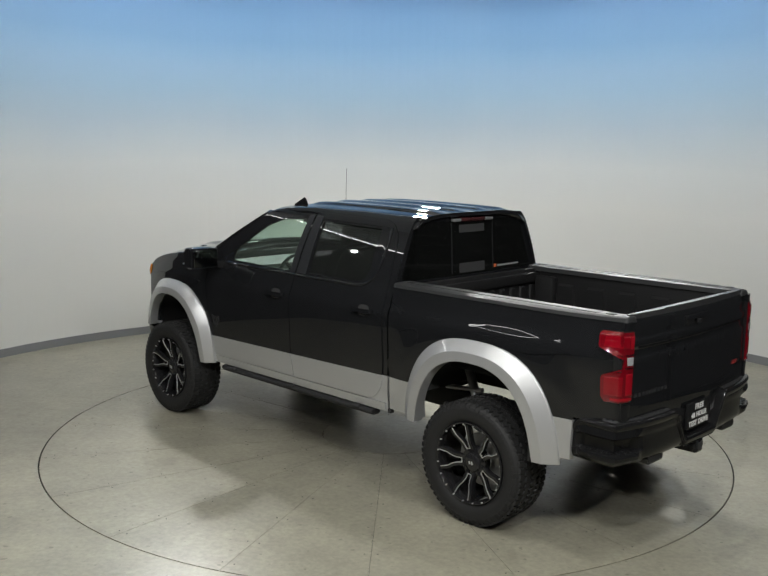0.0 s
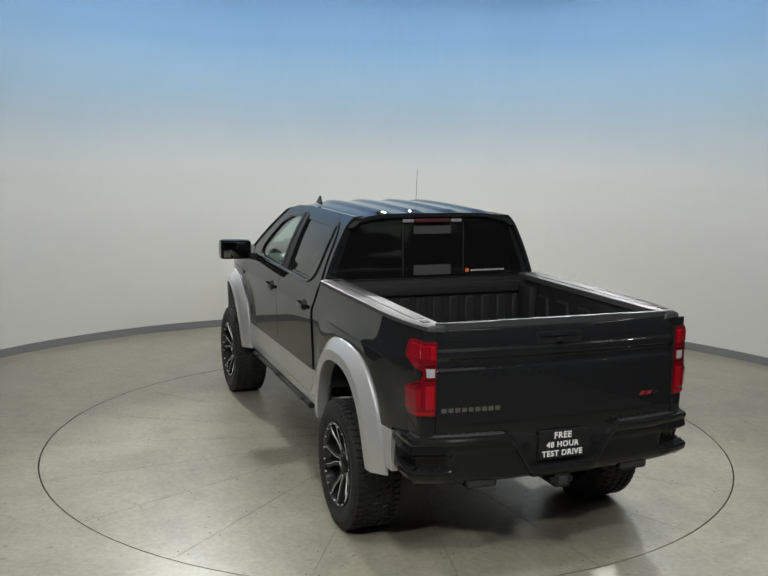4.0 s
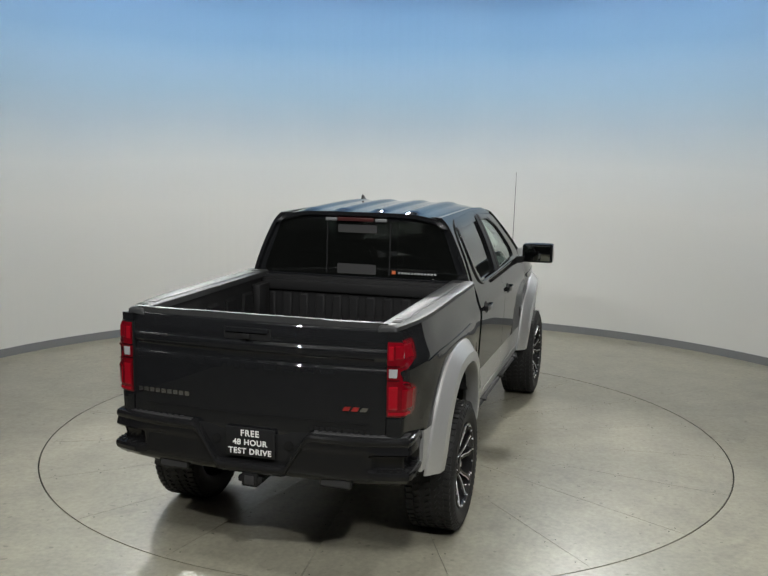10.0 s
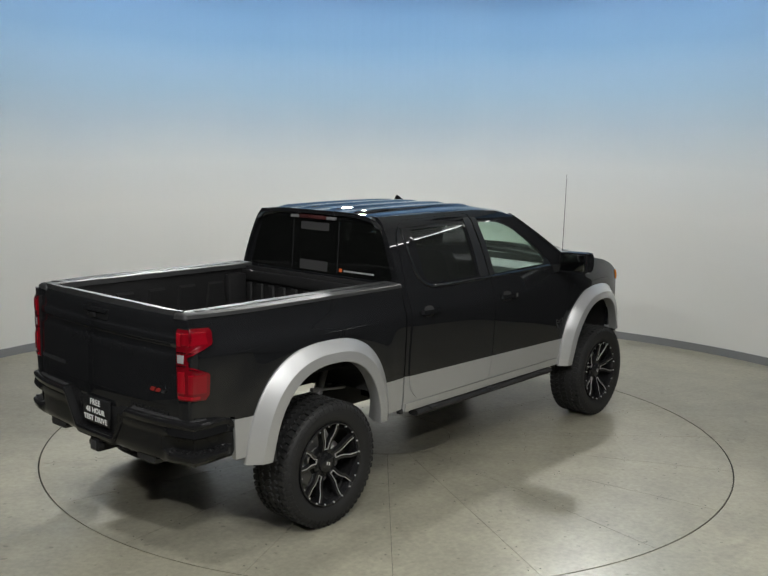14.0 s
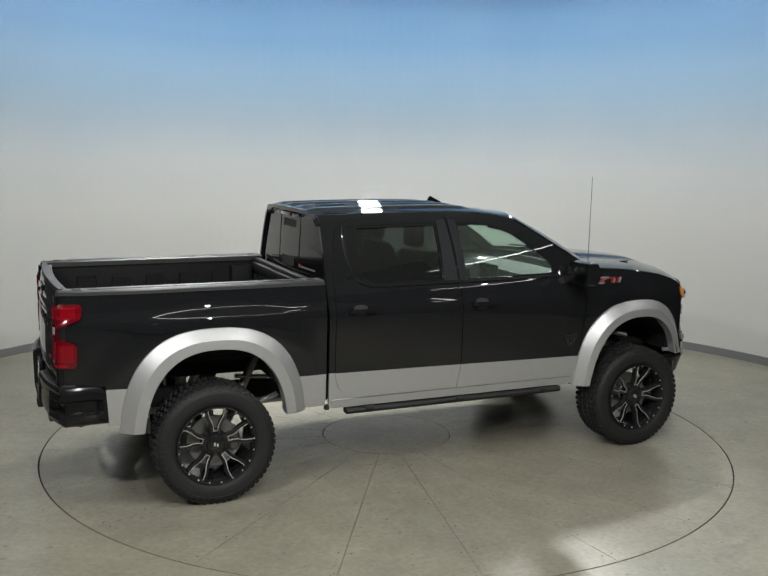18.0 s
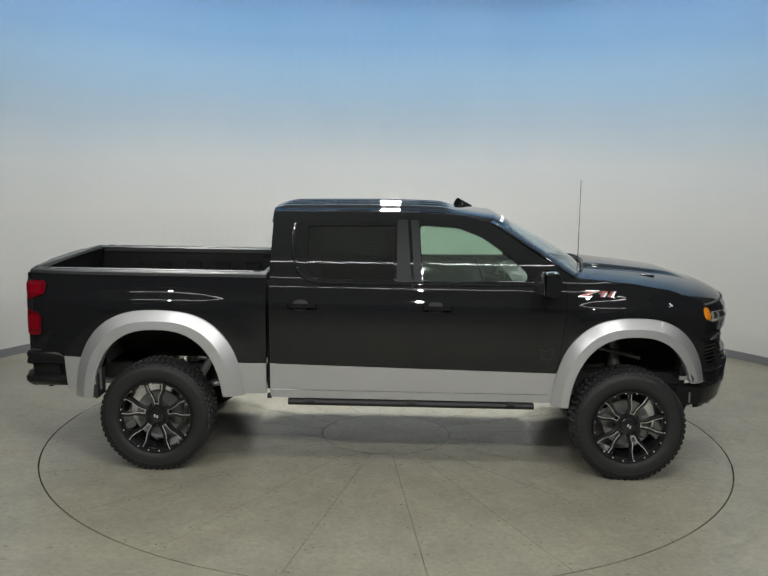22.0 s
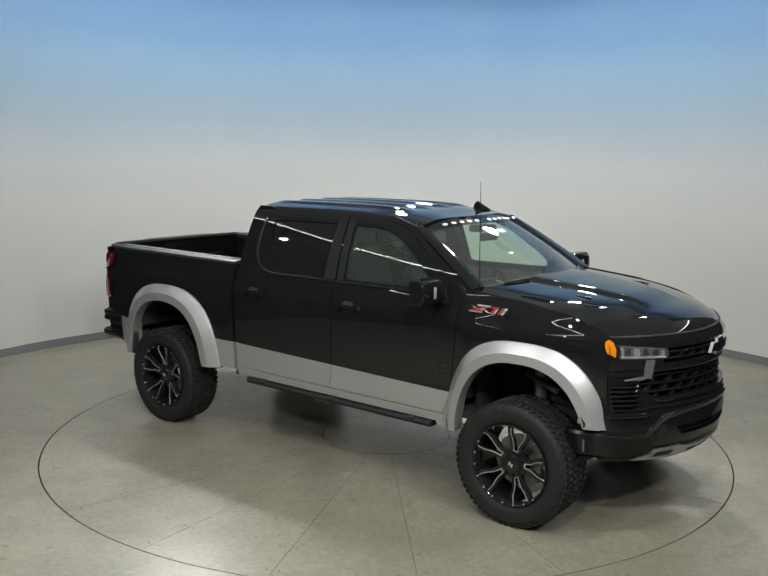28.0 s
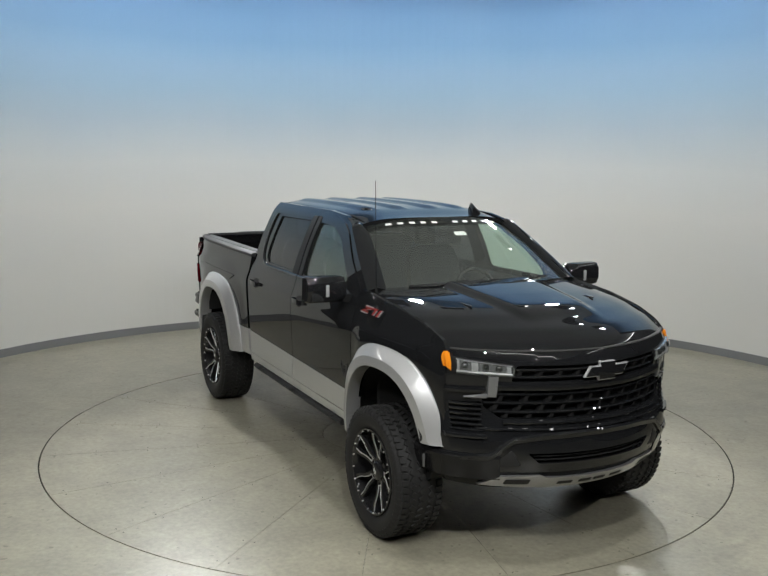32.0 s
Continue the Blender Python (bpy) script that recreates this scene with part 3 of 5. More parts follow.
for s in (-1, 1):
    loft("wheel_flare", flare(s, REAR_ARCH - 0.018, 0.520, 1.158, 0.680, 1.306, 0.59, 0.625), M_silver, truck, label="wide silver rear wheel flare", angle=17)
    loft("wheel_flare", flare(s, FRONT_ARCH + 0.008, 0.500, 1.166, 0.624, 1.306, 0.585, 0.79), M_silver, truck, label="wide silver front wheel flare", angle=17)
    for u0 in (REAR_ARCH, FRONT_ARCH):
        low = 0.86 if u0 < 0 else 0.80
        a = arch(u0, 0.53, 1.20, low, low)
        loops = [[(p[0], s * 0.985, p[1]), (p[0], s * 0.52, p[1]), (u0 + (p[0] - u0) * 1.03, s * 0.52, p[1] + 0.015), (u0 + (p[0] - u0) * 1.03, s * 0.97, p[1] + 0.015)] for p in a]
        loft("wheel_well", loops, M_under, truck, label="black wheel well liner")
        bm = bmesh.new()
        vs = [bm.verts.new((p[0], s * 0.53, p[1])) for p in a]
        ws = [bm.verts.new((p[0], s * 0.52, p[1])) for p in a]
        bm.faces.new(vs)
        bm.faces.new(ws[::-1])
        shaped("well_backing", bm, M_under, truck)
    panel("fender_bulge", fillet([(1.43, 1.332), (1.47, 1.312), (1.60, 1.290), (2.20, 1.285), (2.335, 1.298), (2.345, 1.312), (2.27, 1.342), (2.05, 1.354), (1.55, 1.352), (1.45, 1.346)], 0.02), side(s, 0.008), (0, -s * 0.014, 0), M_black, truck, (), 0.05)
    panel("bed_bulge", fillet([(-2.60, 1.335), (-2.30, 1.290), (-1.70, 1.285), (-1.48, 1.295), (-1.355, 1.346), (-1.42, 1.354), (-2.35, 1.354)], 0.02), side(s, 0.007), (0, -s * 0.012, 0), M_black, truck, (), 0.05)
    rbox("flare_clip", (-2.372, s * 1.035 - 0.012, 0.700), (-2.346, s * 1.035 + 0.012, 0.742), 0.006, M_silver, truck)
    rbox("mud_flap", (-2.36, s * 0.94 - 0.10, 0.585), (-2.335, s * 0.94 + 0.10, 0.80), 0.006, M_under, truck)

# ---------------------------------------------------------------- roof, windscreen, hood, rear of cab
ROOFZ = smooth_table([-1.06, -0.95, -0.6, -0.2, 0.2, 0.5, 0.84], [2.088, 2.097, 2.106, 2.111, 2.110, 2.098, 2.052], 0.08)


def roof_z(u, v):
    zc = float(np.interp(u, *ROOFZ))
    rib = 0.0
    for c in (-0.42, -0.15, 0.15, 0.42):
        rib += 0.017 * math.exp(-((v - c) / 0.06) ** 4)
    k0, k1 = max(0.0, min(1.0, (0.50 - u) / 0.12)), max(0.0, min(1.0, (u + 0.985) / 0.06))
    rib *= k0 * k0 * (3 - 2 * k0) * k1 * k1 * (3 - 2 * k1)
    return zc - 0.054 * (abs(v) / 0.66) ** 5 + rib


def screen(v, t):
    """Windscreen: t = 0 at the cowl, 1 at the roof."""
    k = v / 0.79
    b = Vector((1.62 - 0.19 * k * k, v, 1.622 - 0.02 * k * k))
    w = v * 0.80
    top = Vector((0.845 - 0.085 * k * k, w, 2.052 - 0.058 * abs(k) ** 4.6))
    p = b.lerp(top, t)
    p += Vector((0.35, 0, 0.6)) * 0.10 * t * (1 - t)
    return p


grid_sheet("roof", [[(lambda u, v: (u, v, roof_z(u, v)))(-1.008 + 0.02 * (v / 0.64) ** 2 + (1.853 - 0.065 * (v / 0.64) ** 2) * i / 40, v) for v in [-0.645 + 1.29 * j / 52 for j in range(53)]] for i in range(41)], (0, 0, -0.03), M_black, truck, "gloss black ribbed roof")
for s in (-1, 1):
    us = [(-0.990, 0.012), (-0.982, 0.004)] + [(-0.97 + 1.76 * i / 24, 0.0) for i in range(25)]
    loft("roof_rail_edge", [[(u, s * 0.60, roof_z(u, 0.60) + 0.002 - q), (u, s * (0.652 - q), roof_z(u, 0.645) - 0.003 - q), (u, s * (0.700 - q), roof_z(u, 0.645) - 0.036 - q), (u, s * (0.715 - q), roof_z(u, 0.645) - 0.062), (u, s * 0.66, roof_z(u, 0.645) - 0.06)] for u, q in us], M_black, truck, angle=60)
    pl = []
    for i in range(17):
        t = i / 16
        p = screen(s * 0.765, t)
        q = Vector((1.43 + (0.77 - 1.43) * t, 0, 1.60 + (2.012 - 1.60) * t + 0.02 * t * (1 - t)))
        q.y = s * (side_w(min(q.x, 1.44), q.z) + 0.003)
        mid = (p + q) / 2 + Vector((0.018, s * 0.012, 0.02))
        pl.append([p + Vector((0.002, 0, 0.006)), mid, q, q + Vector((-0.05, -s * 0.05, -0.02)), p + Vector((-0.05, 0, -0.03))])
    loft("a_pillar", pl, M_black, truck, angle=60)
W = 13
bm = bmesh.new()
ring_faces(bm, [[screen(-0.775 + 1.55 * j / 24, i / W) for j in range(25)] for i in range(W + 1)], False)
windscreen = shaped("windscreen", bm, M_gwind, truck, "clear windscreen with sun strip and white lettering bars")
windscreen.visible_shadow = False
bm = bmesh.new()
ring_faces(bm, [[screen(-0.775 + 1.55 * j / 24, t) + Vector((0.002, 0, 0.003)) for j in range(25)] for t in (0.86, 0.93, 1.0)], False)
shaped("sun_strip", bm, M_gdark, windscreen, "dark tinted strip along the top")
for i in range(11):
    if i == 5:
        continue
    v0 = -0.60 + 1.2 * i / 10.4
    bm = bmesh.new()
    ring_faces(bm, [[screen(v0 + dv, t) + Vector((0.005, 0, 0.006)) for dv in (0.0, 0.028, 0.056)] for t in (0.892, 0.924)], False)
    shaped("lettering_bar", bm, M_white, windscreen)
bm = bmesh.new()
ring_faces(bm, [[screen(0.02 + dv, t) + Vector((-0.004, 0, -0.004)) for dv in (0.0, 0.06, 0.12)] for t in (0.70, 0.76)], False)
shaped("paper_tag", bm, M_white, windscreen, "small white paper tag inside the glass")

HOODZ = smooth_table([1.40, 1.75, 2.05, 2.28, 2.42, 2.64, 2.76, 2.82, 2.86], [1.652, 1.628, 1.602, 1.578, 1.555, 1.500, 1.445, 1.400, 1.34], 0.025)


def hood_z(u, v):
    zc = float(np.interp(u + 0.46 * v * v, *HOODZ))
    a = abs(v)
    z = zc - 0.020 * (a / 0.86) ** 2 - 0.014 * max(0, (a - 0.62) / 0.26) ** 2
    half = 0.42 - 0.10 * (u - 1.5)
    sm = max(0.0, min(1.0, (half - a) / 0.09))
    sm = sm * sm * (3 - 2 * sm)
    fade = max(0.0, min(1.0, (2.52 - u) / 0.22))
    fade = fade * fade * (3 - 2 * fade)
    z += (0.029 - 0.010 * max(0.0, min(1.0, (u - 1.5) / 0.9))) * sm * fade
    return z


def nose_edge(v):
    return front_u(v, 1.405) + 0.012


def hood_row(f, v):
    rear = 1.62 - 0.20 * (v / 0.8) ** 2
    u = rear + (nose_edge(v) - rear) * f
    return (u, v, hood_z(u, v))


hood = grid_sheet("hood", [[hood_row(i / 48, 0.862 * j / 40) for j in range(-40, 41)] for i in range(49)], (0, 0, -0.03), M_black, truck, "gloss black hood with raised centre and scoop lines")
for s in (-1, 1):
    # fender shoulder between hood edge and fender side
    us = [1.40 + 1.06 * i / 22 for i in range(23)]
    loops = []
    for u in us:
        zt = float(np.interp(u, [1.34, 1.45, 1.88, 2.20, 2.40, 2.47], [1.60, 1.594, 1.556, 1.502, 1.438, 1.375]))
        w = side_w(u, zt)
        hv = 0.862
        hv = min(hv, w - 0.01)
        loops.append([(u, s * (hv - 0.006 + 0.01), hood_z(u, hv) - 0.004), (u, s * (hv * 0.35 + w * 0.65), max(zt, hood_z(u, hv) - 0.03) + 0.008), (u, s * (w + 0.001), zt - 0.004), (u, s * (w - 0.02), zt - 0.03), (u, s * (hv - 0.03), hood_z(u, hv) - 0.04)])
    loft("fender_shoulder", loops, M_black, truck, angle=60)
    rbox("hood_badge", (2.02, s * 0.50 - 0.006, hood_z(2.08, 0.5) - 0.004), (2.15, s * 0.50 + 0.006, hood_z(2.08, 0.5) + 0.008), 0.003, M_chrome, hood)
# cowl and wipers
panel("cowl", [(1.38, -0.80), (1.62, -0.3), (1.66, 0.0), (1.62, 0.3), (1.38, 0.80), (1.30, 0.78), (1.50, 0.0), (1.30, -0.78)], lambda u, v: (u, v, 1.612 - 0.02 * (v / 0.8) ** 2), (0, 0, -0.03), M_trim, truck, (), 0.1)
for v0 in (-0.62, 0.02):
    pts = [screen(v0 + 0.55 * i / 8, 0.005 + 0.03 * i / 8) + Vector((0.015, 0, 0.014)) for i in range(9)]
    loft("wiper_blade", [[p + Vector((0.01, 0, 0)), p + Vector((0, 0, 0.012)), p + Vector((-0.01, 0, -0.004))] for p in pts], M_trim, truck)
bm = bmesh.new()
add_tube(bm, (1.445, -0.845, 1.60), (1.44, -0.86, 2.368), 0.0033, 8, 0.002)
add_tube(bm, (1.445, -0.845, 1.595), (1.445, -0.846, 1.63), 0.011, 10, 0.007)
shaped("antenna", bm, M_trim, truck, "thin black mast antenna")
# fin
loops = []
for i in range(9):
    t = i / 8
    x = 0.70 - 0.17 * t
    hgt = 0.004 + 0.085 * (t if t < 0.8 else (1 - t) * 4)
    loops.append([(x, 0.47 + 0.022 * (1 - abs(2 * t - 1) * 0.6), roof_z(0.6, 0.47) - 0.012), (x - 0.01, 0.47 + 0.006, roof_z(0.6, 0.47) + hgt), (x - 0.01, 0.47 - 0.006, roof_z(0.6, 0.47) + hgt), (x, 0.47 - 0.022 * (1 - abs(2 * t - 1) * 0.6), roof_z(0.6, 0.47) - 0.012)])
loft("roof_fin_antenna", loops, M_black, truck, label="black shark-fin antenna")

REARWIN = fillet([(-0.815, 1.590), (0.815, 1.590), (0.655, 2.025), (-0.655, 2.025)], 0.05)


def cab_back(v, z, off=0.0):
    t = (z - 1.55) / 0.5
    return (-0.995 + 0.028 * max(0.0, t) + 0.03 * (v / 0.8) ** 2 + off, v, z)


panel("cab_back", [(-0.93, 0.66), (0.93, 0.66), (0.96, 1.3), (0.885, 1.58), (0.70, 2.03), (0.62, 2.07), (-0.62, 2.07), (-0.70, 2.03), (-0.885, 1.58), (-0.96, 1.3)], cab_back, (0.03, 0, 0), M_black, truck, [REARWIN], 0.1)
rear_glass = panel("rear_window", REARWIN, lambda v, z: cab_back(v, z, -0.004), (0.006, 0, 0), M_grear, truck, (), 0.12, label="dark rear window with decal")
for v in (-0.26, 0.26):
    panel("slider_seam", [(v - 0.006, 1.605), (v + 0.006, 1.605), (v + 0.006, 2.01), (v - 0.006, 2.01)], lambda a, b: cab_back(a, b, -0.008), (0.003, 0, 0), M_trim, rear_glass)
for z0, z1 in ((1.604, 1.682), (1.928, 1.990)):
    panel("slider_patch", fillet([(-0.15, z0), (0.17, z0), (0.17, z1), (-0.15, z1)], 0.01), lambda a, b: cab_back(a, b, -0.007), (0.002, 0, 0), M_under, rear_glass)
panel("decal_mark", fillet([(-0.310, 1.617), (-0.280, 1.617), (-0.280, 1.644), (-0.310, 1.644)], 0.004), lambda a, b: cab_back(a, b, -0.008), (0.002, 0, 0), M_orange, rear_glass)
for i in range(12):
    v = -0.33 - 0.026 * i
    panel("decal_bar", [(v, 1.621), (v - 0.017, 1.621), (v - 0.017, 1.634), (v, 1.634)], lambda a, b: cab_back(a, b, -0.008), (0.002, 0, 0), M_clear, rear_glass)
loft("rear_visor", [[(-0.92, v, roof_z(-0.95, v) - 0.002), (-1.002 + 0.02 * (v / 0.64) ** 2, v, roof_z(-1.0, v) - 0.012), (-1.006 + 0.02 * (v / 0.64) ** 2, v, roof_z(-1.0, v) - 0.030), (-0.97, v, roof_z(-1.0, v) - 0.05), (-0.90, v, roof_z(-1.0, v) - 0.05)] for v in [-0.66 + 1.32 * i / 20 for i in range(21)]], M_black, truck, angle=60)
rbox("third_brake_lamp", (-1.008, -0.13, 2.018), (-0.975, 0.17, 2.049), 0.008, M_smoke, truck, "smoked red high brake lamp")
for v in (-0.235, 0.175):
    rbox("cargo_lamp", (-1.006, v, 2.018), (-0.975, v + 0.095, 2.045), 0.008, M_drl, truck, "grey cargo lamp")

# ---------------------------------------------------------------- bed
rbox("bed_floor", (-2.88, -0.80, 1.02), (-1.03, 0.80, 1.06), 0.005, M_liner, truck)
for i in range(9):
    v = -0.68 + 0.17 * i
    rbox("floor_rib", (-2.85, v - 0.045, 1.058), (-1.06, v + 0.045, 1.075), 0.008, M_liner, truck, seg=1)
rbox("bed_front_wall", (-1.075, -0.80, 1.05), (-1.015, 0.80, 1.575), 0.01, M_liner, truck, "sprayed black bed front wall with ribs")
for i in range(11):
    v = -0.70 + 0.14 * i
    rbox("wall_rib", (-1.10, v - 0.04, 1.08), (-1.07, v + 0.04, 1.44), 0.012, M_liner, truck, seg=1)
rbox("wall_beam", (-1.11, -0.78, 1.46), (-1.07, 0.78, 1.545), 0.012, M_liner, truck)
for s in (-1, 1):
    a, b = sorted((s * 0.775, s * 0.80))
    rbox("bed_inner_wall", (-2.88, a, 1.05), (-1.03, b, 1.58), 0.005, M_liner, truck)
    for i in range(5):
        x = -2.55 + 0.29 * i
        a, b = sorted((s * 0.745, s * 0.778))
        bm = bmesh.new()
        ring_faces(bm, [[(x - 0.12 * k, s * y, z0), (x + 0.12 * k, s * y, z0), (x + 0.07 * k, s * y, z1), (x - 0.07 * k, s * y, z1)] for k, y, z0, z1 in ((1.1, 0.778, 1.07, 1.47), (1.0, 0.752, 1.08, 1.45))], True)
        bm.faces.new(bm.verts[-4:])
        shaped("inner_wall_rib", bm, M_liner, truck)
    bm = box((-1.30, min(s * 0.70, s * 0.78), 1.06), (-1.11, max(s * 0.70, s * 0.78), 1.52), 0.02, 2)
    shaped("corner_tower", bm, M_liner, truck)
    us = [(-2.912, 0.018), (-2.909, 0.008), (-2.902, 0.002)] + [(-2.89 + 1.885 * i / 20, 0.0) for i in range(21)]
    rl = loft("rail_cap", [[(u, s * 0.755, 1.555), (u, s * (0.758 + q), 1.592 - q), (u, s * (0.775 + q), 1.599 - q), (u, s * (side_w(u, 1.575) - 0.02 - q), 1.599 - q), (u, s * (side_w(u, 1.575) + 0.004 - q), 1.587 - q), (u, s * (side_w(u, 1.565) + 0.005 - q), 1.565)] for u, q in us], M_rail, truck, label="satin black bed rail cap", angle=50)
    rbox("rail_groove", (-2.70, s * 0.835 - 0.035, 1.597), (-1.15, s * 0.835 + 0.035, 1.603), 0.003, M_rail, rl)
    for x in (-2.78, -1.09):
        rbox("stake_pocket", (x - 0.03, s * 0.835 - 0.025, 1.598), (x + 0.03, s * 0.835 + 0.025, 1.6035), 0.002, M_under, rl)
    rbox("tie_down", (-1.16, s * 0.765 - 0.02, 1.47), (-1.13, s * 0.765 + 0.02, 1.50), 0.005, M_steel, truck)

# ---------------------------------------------------------------- tailgate and rear lamps
TG = smooth_table([0.88, 0.92, 1.0, 1.20, 1.330, 1.345, 1.392, 1.400, 1.443, 1.457, 1.50, 1.56, 1.585, 1.60],
                  [-2.966, -2.972, -2.973, -2.970, -2.968, -2.956, -2.956, -2.967, -2.968, -2.955, -2.955, -2.945, -2.930, -2.915], 0.004)


def tail(v, z, off=0.0):
    return (float(np.interp(z, *TG)) + 0.045 * (v / 0.83) ** 2 + 0.05 * max(0, abs(v) - 0.7) ** 2 * 4 - off, v, z)


gate = panel("tailgate", fillet([(-0.815, 0.905), (0.815, 0.905), (0.818, 1.585), (-0.818, 1.585)], 0.02), tail, (0.07, 0, 0), M_black, truck, (), (0.09, 0.007), label="gloss black tailgate with embossed panel", angle=50)
loft("gate_cap", [[(tail(v, 1.58)[0] - 0.004, v, 1.574), (tail(v, 1.58)[0] - 0.002, v, 1.602), (-2.935 + 0.045 * (v / .83) ** 2, v, 1.612 - (0.006 if abs(v) > 0.45 else 0)), (-2.87, v, 1.606), (-2.865, v, 1.575)] for v in [-0.81 + 1.62 * i / 24 for i in range(25)]], M_rail, gate, label="satin black tailgate cap")
panel("gate_handle_pocket", fillet([(-0.115, 1.462), (0.19, 1.462), (0.19, 1.535), (-0.115, 1.535)], 0.012), lambda v, z: tail(v, z, 0.004), (0.003, 0, 0), M_trim, gate, (), 0.06)
panel("gate_handle", fillet([(-0.10, 1.508), (0.175, 1.508), (0.175, 1.532), (-0.10, 1.532)], 0.008), lambda v, z: tail(v, z, 0.016), (0.012, 0, 0), M_black, gate, (), 0.06)
panel("gate_crease", [(-0.74, 1.392), (0.74, 1.392), (0.74, 1.400), (-0.74, 1.400)], lambda a, b: tail(a, b, 0.006), (0.006, 0, 0), M_black, gate, (), 0.06)
panel("gate_crease", [(-0.72, 1.010), (0.72, 1.010), (0.72, 1.016), (-0.72, 1.016)], lambda a, b: tail(a, b, 0.004), (0.005, 0, 0), M_black, gate, (), 0.06)
rbox("gate_camera", (-2.985, 0.01, 1.472), (-2.965, 0.06, 1.502), 0.006, M_trim, gate)
for i in range(9):
    v = 0.785 - 0.0415 * i
    panel("badge_bar", fillet([(v, 1.085), (v - 0.033, 1.085), (v - 0.033, 1.112), (v, 1.112)], 0.005), lambda a, b: tail(a, b, 0.006), (0.005, 0, 0), M_chrome, gate, (), 0.06)
for i, mt in enumerate((M_redbadge, M_redbadge, M_chrome)):
    v = -0.560 - 0.052 * i
    panel("trim_badge", [(v, 1.088), (v - 0.038, 1.088), (v - 0.053, 1.112), (v - 0.015, 1.112)], lambda a, b: tail(a, b, 0.006), (0.005, 0, 0), mt, gate, (), 0.06)
for i in range(9):
    v = 0.52 - 0.118 * i
    panel("embossed_bar", fillet([(v, 1.285), (v - 0.085, 1.285), (v - 0.085, 1.345), (v, 1.345)], 0.01), lambda a, b: tail(a, b, 0.002), (0.004, 0, 0), M_black, gate, (), 0.06)
for i in range(11):
    v = -0.36 - 0.034 * i
    panel("dark_badge_bar", [(v, 0.955), (v - 0.026, 0.955), (v - 0.026, 0.978), (v, 0.978)], lambda a, b: tail(a, b, 0.004), (0.003, 0, 0), M_trim, gate, (), 0.06)

for s in (-1, 1):
    def lamp_at(a, z, s=s, off=0.0):
        """a runs round the rear corner: 0 at the inner edge, 1 at the corner, 2 at the front edge of the side."""
        if a <= 1:
            v = 0.825 + 0.083 * a
            return Vector((-2.930 + 0.022 * a * a - off, s * v, z))
        k = a - 1
        u = -2.905 + 0.15 * k
        return Vector((u, s * (side_w(u, z) + 0.006 + off), z))

    def lamp_strip(name, z0, z1, a0, a1, off, mt, label=""):
        """A lens round the corner; a0 and a1 give its inner and front edge at each height."""
        n, rows = 14, 26
        loops = []
        for j in range(rows + 1):
            f = j / rows
            z = z0 + (z1 - z0) * f
            lip = 0.45 + 0.55 * min(1.0, f * 14, (1 - f) * 14)
            b0, b1 = (a0(z) if callable(a0) else a0), (a1(z) if callable(a1) else a1)
            lp = []
            for i in range(n + 1):
                a = b0 + (b1 - b0) * i / n
                p = lamp_at(a, z)
                c = max(0.0, 1 - abs(a - 1) / 0.35)
                o = off * lip * (1 - 0.35 * c)
                lp.append(p + Vector((-o if a <= 1.1 else 0, s * (o if a >= 0.9 else 0), 0)))
            lp += [Vector((-2.86, s * 0.88, z)), Vector((-2.86, s * 0.82, z))]
            loops.append(lp)
        return loft(name, loops, mt, truck if name in ("tail_lamp", "corner_panel") else lamp, label=label, angle=50)

    def front_edge(z):
        return float(np.interp(z, [1.066, 1.10, 1.235, 1.285, 1.345, 1.38, 1.41, 1.49, 1.512], [1.55, 1.70, 1.72, 0.92, 0.88, 1.40, 1.92, 1.98, 1.85]))
    lamp = lamp_strip("tail_lamp", 1.064, 1.514, -0.07, 1.25, 0.003, M_trim, "red tail lamp with clear reversing lamp")
    lamp_strip("red_lens", 1.070, 1.508, 0.0, front_edge, 0.014, M_red)
    lamp_strip("inner_lens", 1.108, 1.258, 0.14, 0.74, 0.0165, M_redb, "bright red inner lens")
    lamp_strip("inner_lens", 1.400, 1.488, 0.10, 0.44, 0.0165, M_redb, "bright red inner lens")
    lamp_strip("outer_lens", 1.108, 1.240, 0.90, 1.56, 0.0160, M_redm, "red outer lens")
    lamp_strip("outer_lens", 1.408, 1.490, 0.56, 1.70, 0.0160, M_redm, "red outer lens")
    lamp_strip("lens_foot", 1.080, 1.100, 0.12, 1.30, 0.0165, M_redb)
    lamp_strip("lens_groove", 1.362, 1.374, 0.0, 0.85, 0.0168, M_redd)
    lamp_strip("lens_groove", 1.282, 1.292, 0.0, 0.85, 0.0168, M_redd)
    lamp_strip("reversing_lens", 1.300, 1.356, 0.14, lambda z: 0.66 + 1.2 * (z - 1.296), 0.018, M_clear)
    lamp_strip("corner_panel", 0.925, 1.062, -0.03, 1.10, 0.002, M_black)
    lamp_strip("corner_panel", 1.516, 1.566, -0.03, 1.10, 0.0, M_black)

